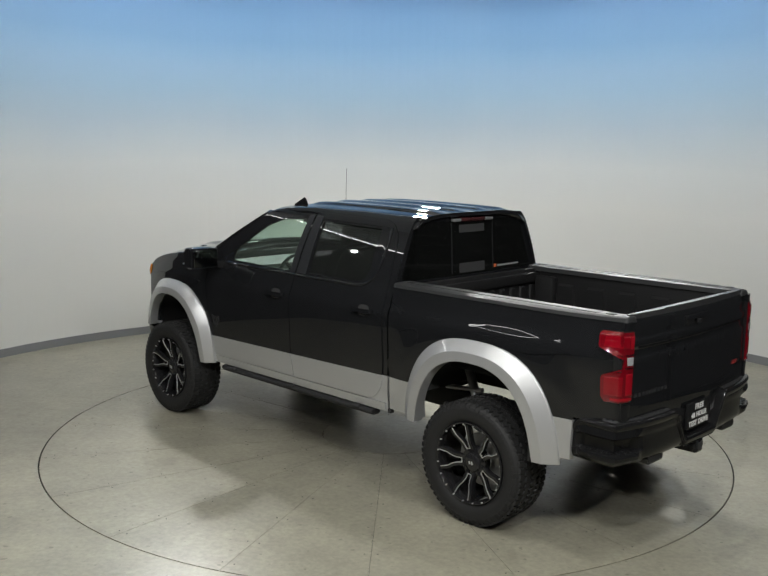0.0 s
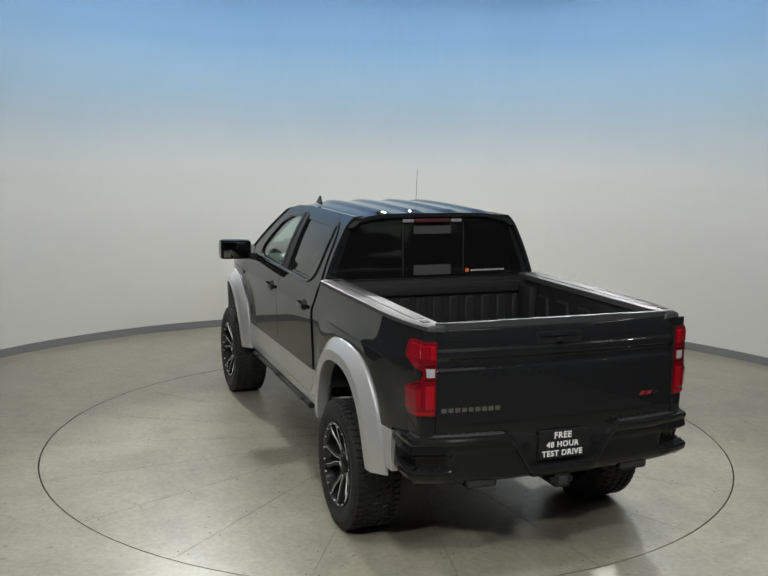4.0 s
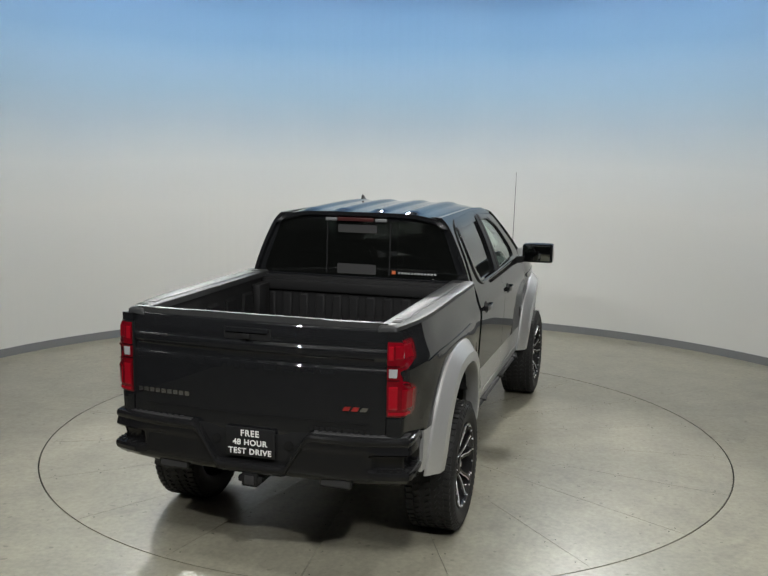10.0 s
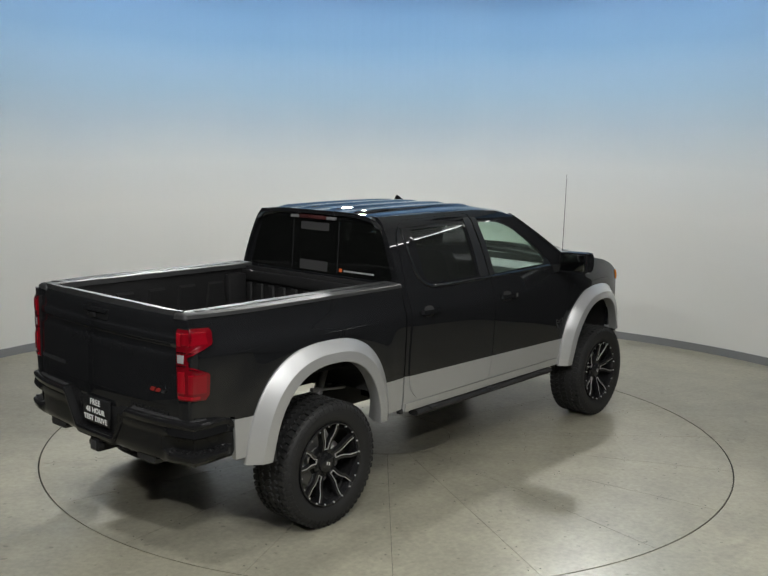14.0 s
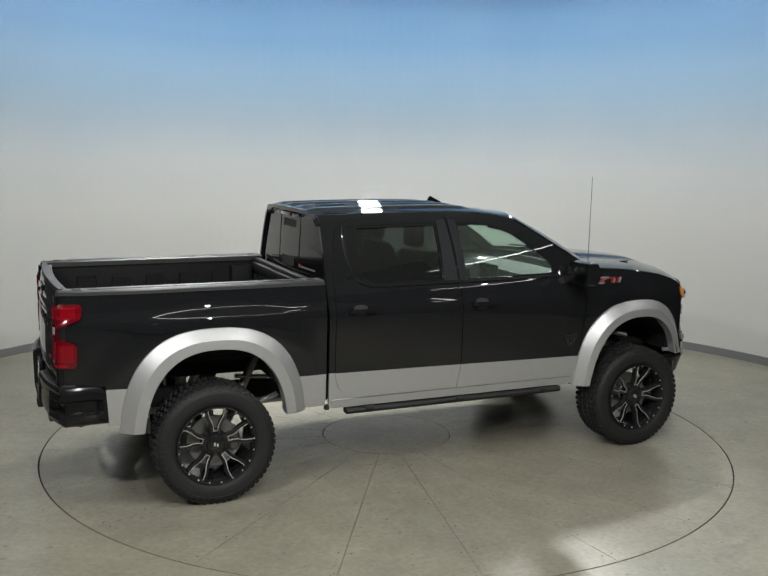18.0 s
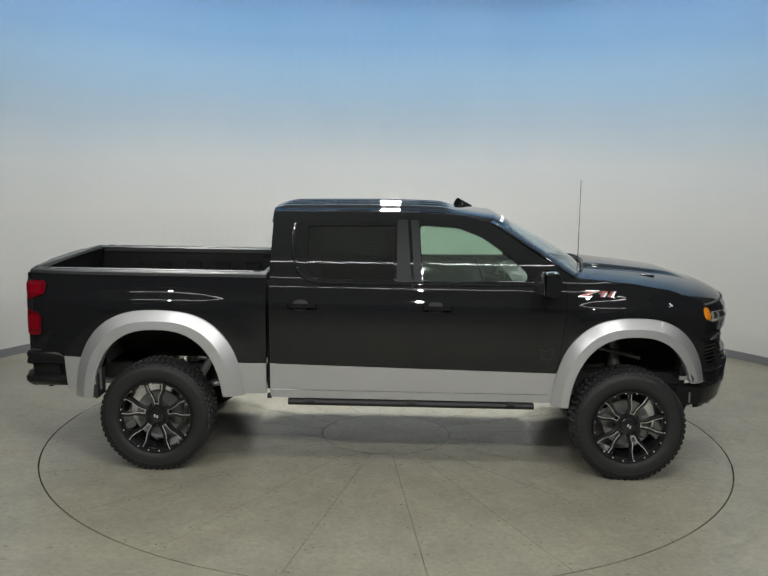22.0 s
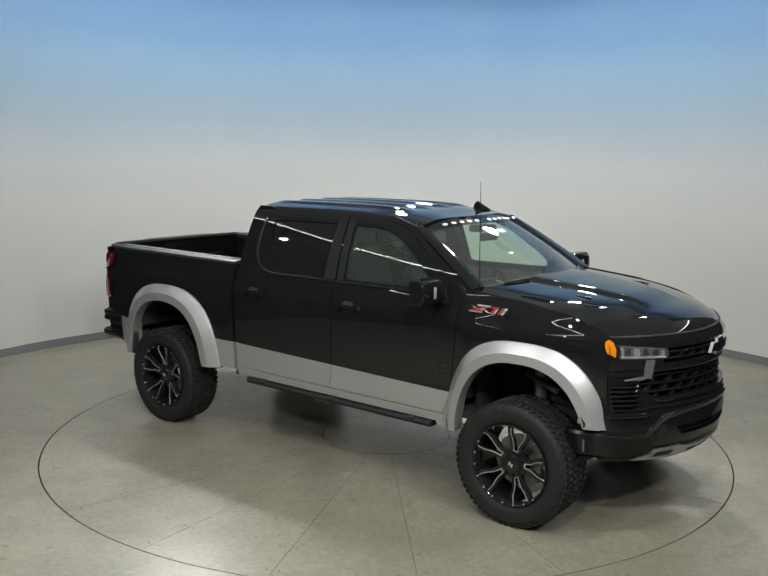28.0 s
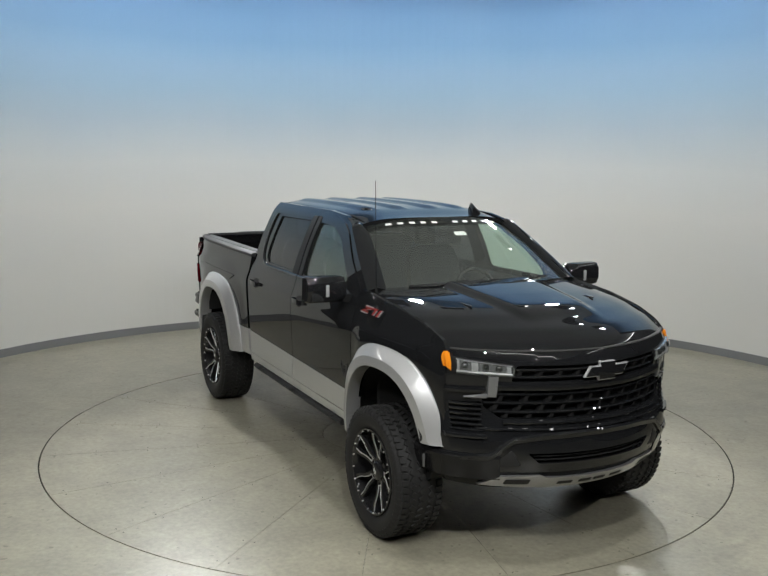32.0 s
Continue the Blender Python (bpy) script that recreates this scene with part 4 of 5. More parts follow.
# ---------------------------------------------------------------- rear bumper
def bumper_path(n=40):
    out = []
    for i in range(n + 1):
        t = -1 + 2 * i / n
        v = 0.955 * math.copysign(min(1, abs(t) / 0.72), t)
        if abs(t) <= 0.72:
            u = -3.015 + 0.10 * abs(v / 0.955) ** 4
        else:
            u = -2.915 + (abs(t) - 0.72) / 0.28 * 0.345
            v = math.copysign(0.955 + 0.02 * math.sin(min(1.0, (abs(t) - 0.72) / 0.14) * math.pi / 2) - 0.03 * (abs(t) - 0.72) / 0.28, t)
        out.append((u, v))
    return out


def bumper_loops(path, prof):
    loops = []
    k = len(path)
    for i, (u, v) in enumerate(path):
        a, b = Vector(path[max(0, i - 1)]), Vector(path[min(k - 1, i + 1)])
        t = (b - a).normalized()
        nrm = Vector((-t.y, t.x))
        if nrm.dot(Vector((u + 1.5, v))) < 0:
            nrm = -nrm
        loops.append([(u + nrm.x * o, v + nrm.y * o, z) for o, z in prof])
    return loops


BP = bumper_path(120)


def lip_top(v):
    return float(np.interp(abs(v), [0.0, 0.205, 0.225, 0.345, 0.375, 1.2], [0.722, 0.724, 0.732, 0.925, 0.945, 0.945]))


def corner_weight(u, v):
    """How far a place lies in the foot-step pocket of the corner."""
    a = max(0.0, min(1.0, (abs(v) - 0.715) / 0.07)) * max(0.0, min(1.0, (-2.63 - u) / 0.05))
    return a * a * (3 - 2 * a)


def bumper_normal(k):
    a, b = Vector(BP[max(0, k - 1)]), Vector(BP[min(len(BP) - 1, k + 1)])
    t = (b - a).normalized()
    nrm = Vector((-t.y, t.x))
    return -nrm if nrm.dot(Vector((BP[k][0] + 1.5, BP[k][1]))) < 0 else nrm


loops = []
for k, (u, v) in enumerate(BP):
    nrm = bumper_normal(k)
    zt, w = lip_top(v), corner_weight(u, v)
    fall = 0.12 * max(0.0, min(1.0, (u + 2.70) / 0.13)) ** 2.4
    zt -= fall
    prof = [(-0.085, zt), (-0.014, zt), (0.003, zt - 0.008), (0.010, zt - 0.022), (0.008, zt - 0.040), (0.0, zt - 0.052)]
    for n_, (o, z) in enumerate(((0.001 + 0.006 * w, 0.866), (-0.002 + 0.012 * w, 0.850), (-0.006 + 0.006 * w, 0.838), (-0.006 - 0.034 * w, 0.826), (-0.006 - 0.044 * w, 0.790), (-0.006 - 0.042 * w, 0.754), (-0.006 + 0.004 * w, 0.746), (-0.006 + 0.020 * w, 0.740), (-0.006 + 0.026 * w, 0.724), (-0.008 + 0.022 * w, 0.698), (-0.026 + 0.010 * w, 0.670), (-0.050, 0.652), (-0.10, 0.652))):
        prof.append((o, min(z, zt - 0.0535 - 0.0012 * n_)))
    loops.append([(u + nrm.x * o, v + nrm.y * o, z) for o, z in prof])
bumper = loft("rear_bumper", loops, M_bumper, truck, label="satin black steel rear bumper with corner steps", angle=32)
rbox("bumper_recess", (-2.968, -0.40, 0.70), (-2.94, 0.40, 0.935), 0.008, M_trim, bumper)
for s in (-1, 1):
    pad = [(u, v) for u, v in BP if 0.385 < s * v and u < -2.80]
    loft("step_pad", bumper_loops(pad, [(-0.082, 0.944), (-0.020, 0.944), (-0.024, 0.951), (-0.078, 0.951)]), M_rough, bumper, angle=30)
    for k in range(3, len(pad) - 1, 2):
        u, v = pad[k]
        loft("pad_rib", bumper_loops(pad[k:k + 2], [(-0.072, 0.950), (-0.030, 0.950), (-0.034, 0.956), (-0.068, 0.956)]), M_rough, bumper, angle=30)
    for k, (u, v) in enumerate(BP):
        if s * v > 0 and corner_weight(u, v) > 0.97 and k % 2:
            n_, (q, r) = bumper_normal(k), BP[k + 1]
            loft("step_rib", [[(u + n_.x * o + (q - u) * f, v + n_.y * o + (r - v) * f, z) for f, z in ((0.0, 0.746), (0.12, 0.755), (0.5, 0.755), (0.62, 0.746))] for o in (-0.042, 0.0)], M_trim, bumper, angle=30)
    bm = bmesh.new()
    bmesh.ops.create_cone(bm, cap_ends=True, segments=18, radius1=0.028, radius2=0.026, depth=0.012, matrix=Matrix.Translation((-2.972, s * 0.235, 0.845)) @ Matrix.Rotation(math.pi / 2, 4, "Y"))
    shaped("bumper_plug", bm, M_bumper, bumper)
    loops = [[(x, s * 0.53 + a, 0.652 + b) for a, b in fillet([(-0.100, -0.032), (0.100, -0.032), (0.100, 0.026), (-0.100, 0.026)], 0.022)] for x in (-2.70, -2.966, -2.972)]
    tip = loft("exhaust_tip", loops, M_black, truck, label="gloss black rectangular exhaust tip")
    # Matte black plug set proud, put in for the shaded exhaust opening.
    loops = [[(x, s * 0.53 + a, 0.656 + b) for a, b in fillet([(-0.090, -0.026), (0.090, -0.026), (0.090, 0.012), (-0.090, 0.012)], 0.016)] for x in (-2.9, -2.975)]
    loft("tip_plug", loops, M_under, tip)
plate = rbox("plate_frame", (-2.998, -0.155, 0.755), (-2.978, 0.165, 0.935), 0.006, M_trim, bumper, "black dealer plate with white text")
for txt, z, sz in (("FREE", 0.884, 0.054), ("48 HOUR", 0.829, 0.049), ("TEST DRIVE", 0.774, 0.049)):
    cu = bpy.data.curves.new("plate_text", "FONT")
    cu.body, cu.size, cu.align_x, cu.extrude, cu.offset = txt, sz, "CENTER", 0.001, 0.0012
    cu.space_character = 1.12
    tmp = new("plate_text_tmp", cu)
    dg = bpy.context.evaluated_depsgraph_get()
    me = bpy.data.meshes.new_from_object(tmp.evaluated_get(dg))
    bpy.data.objects.remove(tmp)
    me.transform(Matrix(((0, 0, -1, -3.0005), (-1, 0, 0, 0.005), (0, 1, 0, z), (0, 0, 0, 1))))
    me.materials.clear()
    me.materials.append(M_white)
    whole = bmesh.new()
    whole.from_mesh(me)
    left = set(whole.verts)
    while left:
        heap, island = [left.pop()], set()
        while heap:
            v = heap.pop()
            island.add(v)
            for e in v.link_edges:
                w = e.other_vert(v)
                if w in left:
                    left.discard(w)
                    heap.append(w)
        bm, twin = bmesh.new(), {}
        for v in sorted(island, key=lambda q: q.index):
            twin[v] = bm.verts.new(v.co)
        for f in whole.faces:
            if f.verts[0] in island:
                bm.faces.new([twin[v] for v in f.verts])
        part("letter", bm, M_white, plate)
    whole.free()
hitch = rbox("tow_hitch", (-3.02, -0.05, 0.575), (-2.70, 0.055, 0.665), 0.012, M_trim, truck, "black tow hitch receiver")
# Solid black block stands in for the shaded hollow of the receiver.
rbox("hitch_plug", (-3.024, -0.028, 0.592), (-3.0, 0.032, 0.648), 0.004, M_under, hitch)
rbox("hitch_collar", (-3.012, -0.075, 0.60), (-2.97, 0.08, 0.64), 0.01, M_trim, hitch)
bm = bmesh.new()
add_tube(bm, (-2.78, -0.85, 0.66), (-2.78, 0.85, 0.66), 0.035, 12)
shaped("hitch_crossbar", bm, M_under, hitch)

# ---------------------------------------------------------------- nose
def nose(v, z, off=0.0):
    return (front_u(v, z, off), v, z)


def mirror_outline(half):
    return half + [(-v, z) for v, z in reversed(half)]


UPGRILLE = fillet([(-0.56, 1.218), (0.56, 1.218), (0.53, 1.318), (-0.53, 1.318)], 0.02)
GRILLE = fillet([(-0.60, 0.985), (0.60, 0.985), (0.70, 1.06), (0.70, 1.165), (-0.70, 1.165), (-0.70, 1.06)], 0.03)
INTAKE = fillet([(-0.40, 0.715), (0.40, 0.715), (0.47, 0.780), (-0.47, 0.780)], 0.015)
VENT = {s: fillet([(s * 0.715, 0.915), (s * 0.845, 0.900), (s * 0.855, 1.08), (s * 0.700, 1.09)], 0.02) for s in (-1, 1)}
face_line = mirror_outline([(0.60, 0.655), (0.80, 0.665), (0.88, 0.72), (0.895, 0.86), (0.885, 1.0), (0.885, 1.22), (0.85, 1.39), (0.62, 1.40), (0.3, 1.40), (0.0, 1.40)][:9] + [(0.01, 1.40)])
panel("front_fascia", face_line, nose, (-0.05, 0, 0), M_black, truck, [UPGRILLE, GRILLE, INTAKE, VENT[-1], VENT[1]], 0.045, label="gloss black front fascia", angle=50)
panel("grille_backing", mirror_outline([(0.72, 0.69), (0.87, 0.9), (0.87, 1.14), (0.58, 1.33)]), lambda v, z: nose(v, z, -0.085), (-0.02, 0, 0), M_under, truck, (), 0.1)


def bar(name, v0, v1, z, h, off, depth, mat, parent, n=14, slope=0.0):
    loops = []
    for i in range(n + 1):
        v = v0 + (v1 - v0) * i / n
        zz = z + slope * (abs(v))
        u = front_u(v, zz, off)
        loops.append([(u - depth, v, zz - h / 2), (u, v, zz - h / 2), (u + 0.006, v, zz), (u, v, zz + h / 2), (u - depth, v, zz + h / 2)])
    return loft(name, loops, mat, parent, angle=40)


grille = bar("grille", -0.64, 0.64, 1.19, 0.05, 0.012, 0.06, M_black, truck)
grille["label"] = "black grille with U-shaped mesh"
for z, w in ((1.288, 0.53), (1.243, 0.55)):
    bar("grille_bar", -w, w, z, 0.016, -0.012, 0.04, M_black, grille)
for z, w in ((1.135, 0.69), (1.080, 0.69), (1.025, 0.64)):
    bar("grille_bar", -w, w, z, 0.015, -0.006, 0.05, M_black, grille)
for row, (z0, z1, cnt, w) in enumerate(((1.028, 1.078, 10, 0.62), (1.083, 1.133, 10, 0.66), (0.99, 1.023, 9, 0.56), (1.136, 1.166, 10, 0.66), (1.246, 1.286, 9, 0.50))):
    for i in range(cnt):
        v = -w + 2 * w * (i + 0.5 * (row % 2)) / (cnt - 0.5)
        bm = bmesh.new()
        k = 0.018
        ring_faces(bm, [[nose(v - k + dv, z, -0.012 - dp) for dv, dp in ((-0.010, 0), (0.010, 0), (0.010, 0.04), (-0.010, 0.04))] for z in (z0,)] + [[nose(v + k * 0.2 + dv, z, -0.012 - dp) for dv, dp in ((-0.010, 0), (0.010, 0), (0.010, 0.04), (-0.010, 0.04))] for z in (z1,)], True)
        shaped("grille_tooth", bm, M_trim, grille)
# Solid black bar put in for the shaded gap under the hood edge.
bar("hood_gap_bar", -0.84, 0.84, 1.398, 0.012, 0.0, 0.03, M_under, truck, 24)
bar("grille_lip", -0.60, 0.60, 0.968, 0.022, 0.016, 0.05, M_black, grille, 20)
bar("fascia_ridge", -0.74, 0.74, 0.925, 0.018, 0.012, 0.05, M_black, truck, 20)
# bow-tie shaped emblem as a plain cross bar
panel("nose_emblem", [(-0.127, 1.245), (-0.037, 1.245), (-0.027, 1.220), (0.093, 1.220), (0.088, 1.245), (0.153, 1.245), (0.193, 1.302), (0.088, 1.302), (0.083, 1.327), (-0.027, 1.327), (-0.022, 1.302), (-0.092, 1.302)], lambda v, z: nose(v, z, 0.032), (-0.02, 0, 0), M_black, grille, (), 0.05, label="black emblem with chrome rim")
panel("emblem_rim", [(-0.136, 1.240), (-0.039, 1.240), (-0.030, 1.215), (0.098, 1.215), (0.093, 1.240), (0.156, 1.240), (0.203, 1.307), (0.093, 1.307), (0.087, 1.332), (-0.031, 1.332), (-0.026, 1.307), (-0.095, 1.307)], lambda v, z: nose(v, z, 0.028), (-0.02, 0, 0), M_lamp, grille, (), 0.05)
for s in (-1, 1):
    # headlamp wraps from the nose to the fender
    def lamp_line(t, z, off=0.0, s=s):
        v = 0.535 + 0.335 * t
        u = front_u(v, z)
        return Vector((u + off, s * (v + (off * 0.6 if t > 0.6 else 0)), z))

    def lamp_block(name, t0, t1, zlo, zhi, off, mt, parent, label=""):
        loops = []
        for i in range(11):
            f = i / 10
            t = t0 + (t1 - t0) * f
            a, b = zlo(t), zhi(t)
            loops.append([lamp_line(t, a, -0.03), lamp_line(t, a, off), lamp_line(t, (a + b) / 2, off + 0.006), lamp_line(t, b, off), lamp_line(t, b, -0.03)])
        return loft(name, loops, mt, parent, label=label, angle=50)
    low = lambda t: 1.258 + 0.012 * t
    high = lambda t: 1.312 + 0.040 * t
    hl = lamp_block("headlamp", 0.05, 1.0, lambda t: low(t) - 0.010, lambda t: high(t) + 0.010, 0.002, M_trim, truck, "narrow headlamp with clear lens and amber corner")
    lamp_block("lamp_bowl", 0.09, 0.87, lambda t: low(t) + 0.004, lambda t: high(t) - 0.004, 0.004, M_bowl, hl, "dark grey lamp bowl")
    for t0, t1 in ((0.10, 0.16), (0.60, 0.68), (0.84, 0.87)):
        lamp_block("reflector_rib", t0, t1, lambda t: low(t) + 0.004, lambda t: high(t) - 0.006, 0.010, M_cell, hl)
    lamp_block("lower_reflector", 0.08, 0.88, lambda t: low(t) - 0.002, lambda t: low(t) + 0.012, 0.013, M_cell, hl)
    lamp_block("lamp_rim", 0.08, 0.88, lambda t: high(t) - 0.007, lambda t: high(t) + 0.003, 0.010, M_bowl, hl)
    lamp_block("lens_cover", 0.07, 0.885, lambda t: low(t) - 0.004, lambda t: high(t) + 0.004, 0.026, M_glens, hl, "clear lens cover").visible_shadow = False
    panel("amber_side_lens", fillet([(2.446, 1.368), (2.456, 1.384), (2.472, 1.386), (2.474, 1.290), (2.460, 1.31), (2.450, 1.338)], 0.008), side(s, 0.010), (0, -s * 0.02, 0), M_amber, hl, (), 0.04, label="amber side marker")
    lamp_block("amber_lens", 0.945, 1.01, lambda t: low(t) + 0.004 + 0.03 * max(0, t - 0.95) * 10, lambda t: high(t) + 0.026, 0.014, M_amber, hl, "amber side marker")
    for t in (0.28, 0.48, 0.77):
        bm = bmesh.new()
        c = lamp_line(t, (low(t) + high(t)) / 2 + 0.004, 0.006)
        bmesh.ops.create_uvsphere(bm, u_segments=14, v_segments=8, radius=0.022, matrix=Matrix.Translation(c))
        shaped("projector", bm, M_gun, hl)
    drl = lamp_block("running_light", 0.29, 0.43, lambda t: 1.120, lambda t: 1.250, 0.012, M_drl, truck, "silver running light bracket")
    lamp_block("light_foot", 0.44, 0.76, lambda t: 1.112 - 0.01 * (t - 0.44), lambda t: 1.142 - 0.07 * (t - 0.44), 0.012, M_drl, drl)
    v0, v1 = sorted((s * 0.70, s * 0.885))
    bar("cheek_blade", v0, v1, 1.20, 0.030, 0.022, 0.05, M_black, truck, 8, -0.05)
    bar("cheek_blade", v0, v1, 0.905, 0.024, 0.024, 0.05, M_black, truck, 8, -0.03)
    lamp_block("lamp_housing", 0.46, 1.0, lambda t: 1.150, lambda t: 1.248, -0.004, M_black, hl)
    for i in range(6):
        z = 0.915 + 0.031 * i
        v0, v1 = sorted((s * 0.705, s * 0.855))
        bar("side_vent_slat", v0, v1, z, 0.016, 0.006, 0.03, M_black, truck, 6)
    # corner of the bumper running back to the flare
    line = [(front_u(v, 0.75) + 0.004, v) for v in (0.62, 0.70, 0.78, 0.83, 0.87, 0.90)] + [(2.40, 0.925), (2.33, 0.95), (2.25, 0.955)]
    loops = []
    for k, (u, v) in enumerate(line):
        loops.append([(u - 0.06, s * (v - 0.06), 0.765), (u, s * v, 0.765), (u + 0.006, s * (v + 0.008), 0.745), (u - 0.012, s * (v - 0.008), 0.68), (u - 0.03, s * (v - 0.02), 0.60), (u - 0.09, s * (v - 0.07), 0.565)])
    loft("bumper_corner", loops, M_bumper, truck, angle=35, label="satin black bumper corner")
    loft("air_dam_flap", [[(2.20 + 0.02 * k, s * v, 0.66), (2.38, s * v, 0.66), (2.34 - 0.01 * k, s * v, 0.53), (2.235, s * v, 0.485), (2.215, s * v, 0.50)] for k, v in ((0, 0.74), (1, 0.86), (1, 0.885), (0, 0.89))], M_trim, truck, angle=40)
    rbox("corner_reflector", (2.352, s * 0.950 - 0.006, 0.63), (2.366, s * 0.950 + 0.006, 0.715), 0.002, M_bowl, truck)
    # tow hook opening and fog pocket
    panel("fog_pocket", fillet([(s * 0.50, 0.70), (s * 0.66, 0.69), (s * 0.63, 0.735), (s * 0.56, 0.80)], 0.01), lambda v, z: nose(v, z, 0.004), (-0.004, 0, 0), M_rough, truck, (), 0.06)
shelf = [(0.90, 0.758), (0.80, 0.758), (0.70, 0.760), (0.665, 0.772), (0.58, 0.850), (0.55, 0.868), (0.38, 0.892), (0.20, 0.899), (0.0, 0.902)]
shelf += [(-v, z) for v, z in reversed(shelf[:-1])]
loft("bumper_shelf", [[(front_u(v, z) + o, v, z + dz) for o, dz in ((-0.04, 0.016), (0.012, 0.014), (0.022, 0.002), (0.014, -0.026), (-0.04, -0.030))] for v, z in shelf], M_black, truck, label="gloss black bumper shelf", angle=40)
for z in (0.735, 0.760):
    bar("intake_bar", -0.43, 0.43, z, 0.010, -0.02, 0.03, M_trim, truck)
skid_half = [(0.20, 0.528), (0.42, 0.534), (0.60, 0.546), (0.70, 0.556), (0.60, 0.626), (0.37, 0.634), (0.335, 0.616), (0.18, 0.612)]
skid_line = skid_half + [(-v, z) for v, z in reversed(skid_half)]
skid = panel("skid_plate", fillet(skid_line, 0.012), lambda v, z: nose(v, z, 0.014), (-0.05, 0, 0), M_skid, truck, (), 0.05, label="silver front skid plate with dark slot patches and lettering bars")
# Flat dark pieces: outer pair for shaded slots, middle four for lettering.
for v0, v1, z0, z1 in ((-0.57, -0.43, 0.565, 0.605), (0.43, 0.57, 0.565, 0.605), (-0.10, -0.01, 0.556, 0.580), (0.01, 0.10, 0.556, 0.580), (0.15, 0.25, 0.556, 0.580), (-0.25, -0.15, 0.556, 0.580)):
    panel("skid_dark_piece", fillet([(v0, z0), (v1, z0), (v1, z1), (v0, z1)], 0.008), lambda v, z: nose(v, z, 0.018), (-0.004, 0, 0), M_under, skid, (), 0.06)
panel("front_valance", mirror_outline([(0.62, 0.525), (0.84, 0.56), (0.88, 0.66), (0.01, 0.66)]), lambda v, z: nose(v, z, -0.012), (-0.03, 0, 0), M_trim, truck, (), 0.08)

# ---------------------------------------------------------------- side details
for s in (-1, 1):
    fd = doors[s][1]
    # door mirror
    loops = []
    for f, k in ((0.0, 0.78), (0.05, 0.95), (0.3, 1.0), (0.9, 1.0), (0.97, 0.97), (1.0, 0.88)):
        y = 0.990 + 0.295 * f
        loops.append([(1.205 + du * k, s * y, 1.592 + dz * k * 1.08 + 0.004 * f) for du, dz in ((-0.070, -0.085), (-0.062, 0.080), (-0.02, 0.089), (0.03, 0.084), (0.058, 0.05), (0.062, -0.03), (0.042, -0.075), (0.0, -0.090))])
    mir = loft("door_mirror", loops, M_black, fd, label="large gloss black door mirror", angle=45)
    rbox("mirror_glass", (1.126, min(s * 1.02, s * 1.262), 1.518), (1.133, max(s * 1.02, s * 1.262), 1.668), 0.006, M_mirror, mir)
    loft("mirror_arm", [[(1.17 + du, s * y, z + dz) for du, dz in ((-0.03, -0.03), (-0.03, 0.03), (0.05, 0.03), (0.05, -0.03))] for y, z in ((0.90, 1.515), (0.97, 1.52), (1.06, 1.545))], M_trim, mir)
    rbox("mirror_lamp", (1.240, min(s * 1.125, s * 1.150), 1.545), (1.275, max(s * 1.125, s * 1.150), 1.632), 0.008, M_clear, mir, "clear mirror lamp")
    # badges on door and fender
    def badge_on(u, z, off, s=s):
        """The badge reads forwards on both sides of the truck."""
        u = 1.430 + (u - 1.405) * 1.22
        return side(s, off)(u if s < 0 else 3.21 - u, 1.487 + (z - 1.485) * 1.2)
    bd = panel("fender_badge", [(1.405, 1.462), (1.655, 1.456), (1.690, 1.504), (1.440, 1.514)], lambda u, z: badge_on(u, z, 0.004), (0, -s * 0.003, 0), M_black, truck, (), 0.06, label="chrome and red trim badge")
    for a, b, z0, z1, mt in ((1.412, 0.088, 1.464, 1.471, M_cell), (1.418, 0.080, 1.471, 1.480, M_redbadge), (1.440, 0.082, 1.494, 1.502, M_redbadge), (1.436, 0.090, 1.502, 1.509, M_cell), (1.530, 0.052, 1.496, 1.505, M_redbadge), (1.552, 0.020, 1.467, 1.496, M_redbadge), (1.573, 0.012, 1.467, 1.496, M_cell), (1.602, 0.018, 1.466, 1.503, M_redbadge), (1.622, 0.016, 1.466, 1.503, M_cell)):
        k0, k1 = 0.62 * (z0 - 1.466), 0.62 * (z1 - 1.466)
        panel("badge_stroke", [(a + k0, z0), (a + b + k0, z0), (a + b + k1, z1), (a + k1, z1)], lambda u, z: badge_on(u, z, 0.008), (0, -s * 0.003, 0), mt, bd, (), 0.06)
    for dx, w, mt in ((0.0, 0.030, M_redbadge), (0.031, 0.009, M_cell)):
        panel("badge_stroke", [(1.432 + dx, 1.480), (1.432 + dx + w, 1.480), (1.490 + dx + w, 1.494), (1.490 + dx, 1.494)], lambda u, z: badge_on(u, z, 0.008), (0, -s * 0.003, 0), mt, bd, (), 0.06)
    bm = bmesh.new()
    half = [(0, 20), (15, 25), (37, 35), (36, 6), (19, -4), (11, -36), (0, -14)]
    lines = list(zip(half, half[1:])) + [((22, 14), (5, 6)), ((0, 17), (0, -12)), ((26, -2), (24, -22))]
    for (a, b), (c, d) in lines + [((-a, b), (-c, d)) for (a, b), (c, d) in lines]:
        p, q = Vector((1.213 + a * 0.0014, 0.998 + b * 0.0014)), Vector((1.213 + c * 0.0014, 0.998 + d * 0.0014))
        t = (q - p).normalized() * 0.0026
        w = Vector((-t.y, t.x))
        ends = (p - t + w, p - t - w, q + t - w, q + t + w)
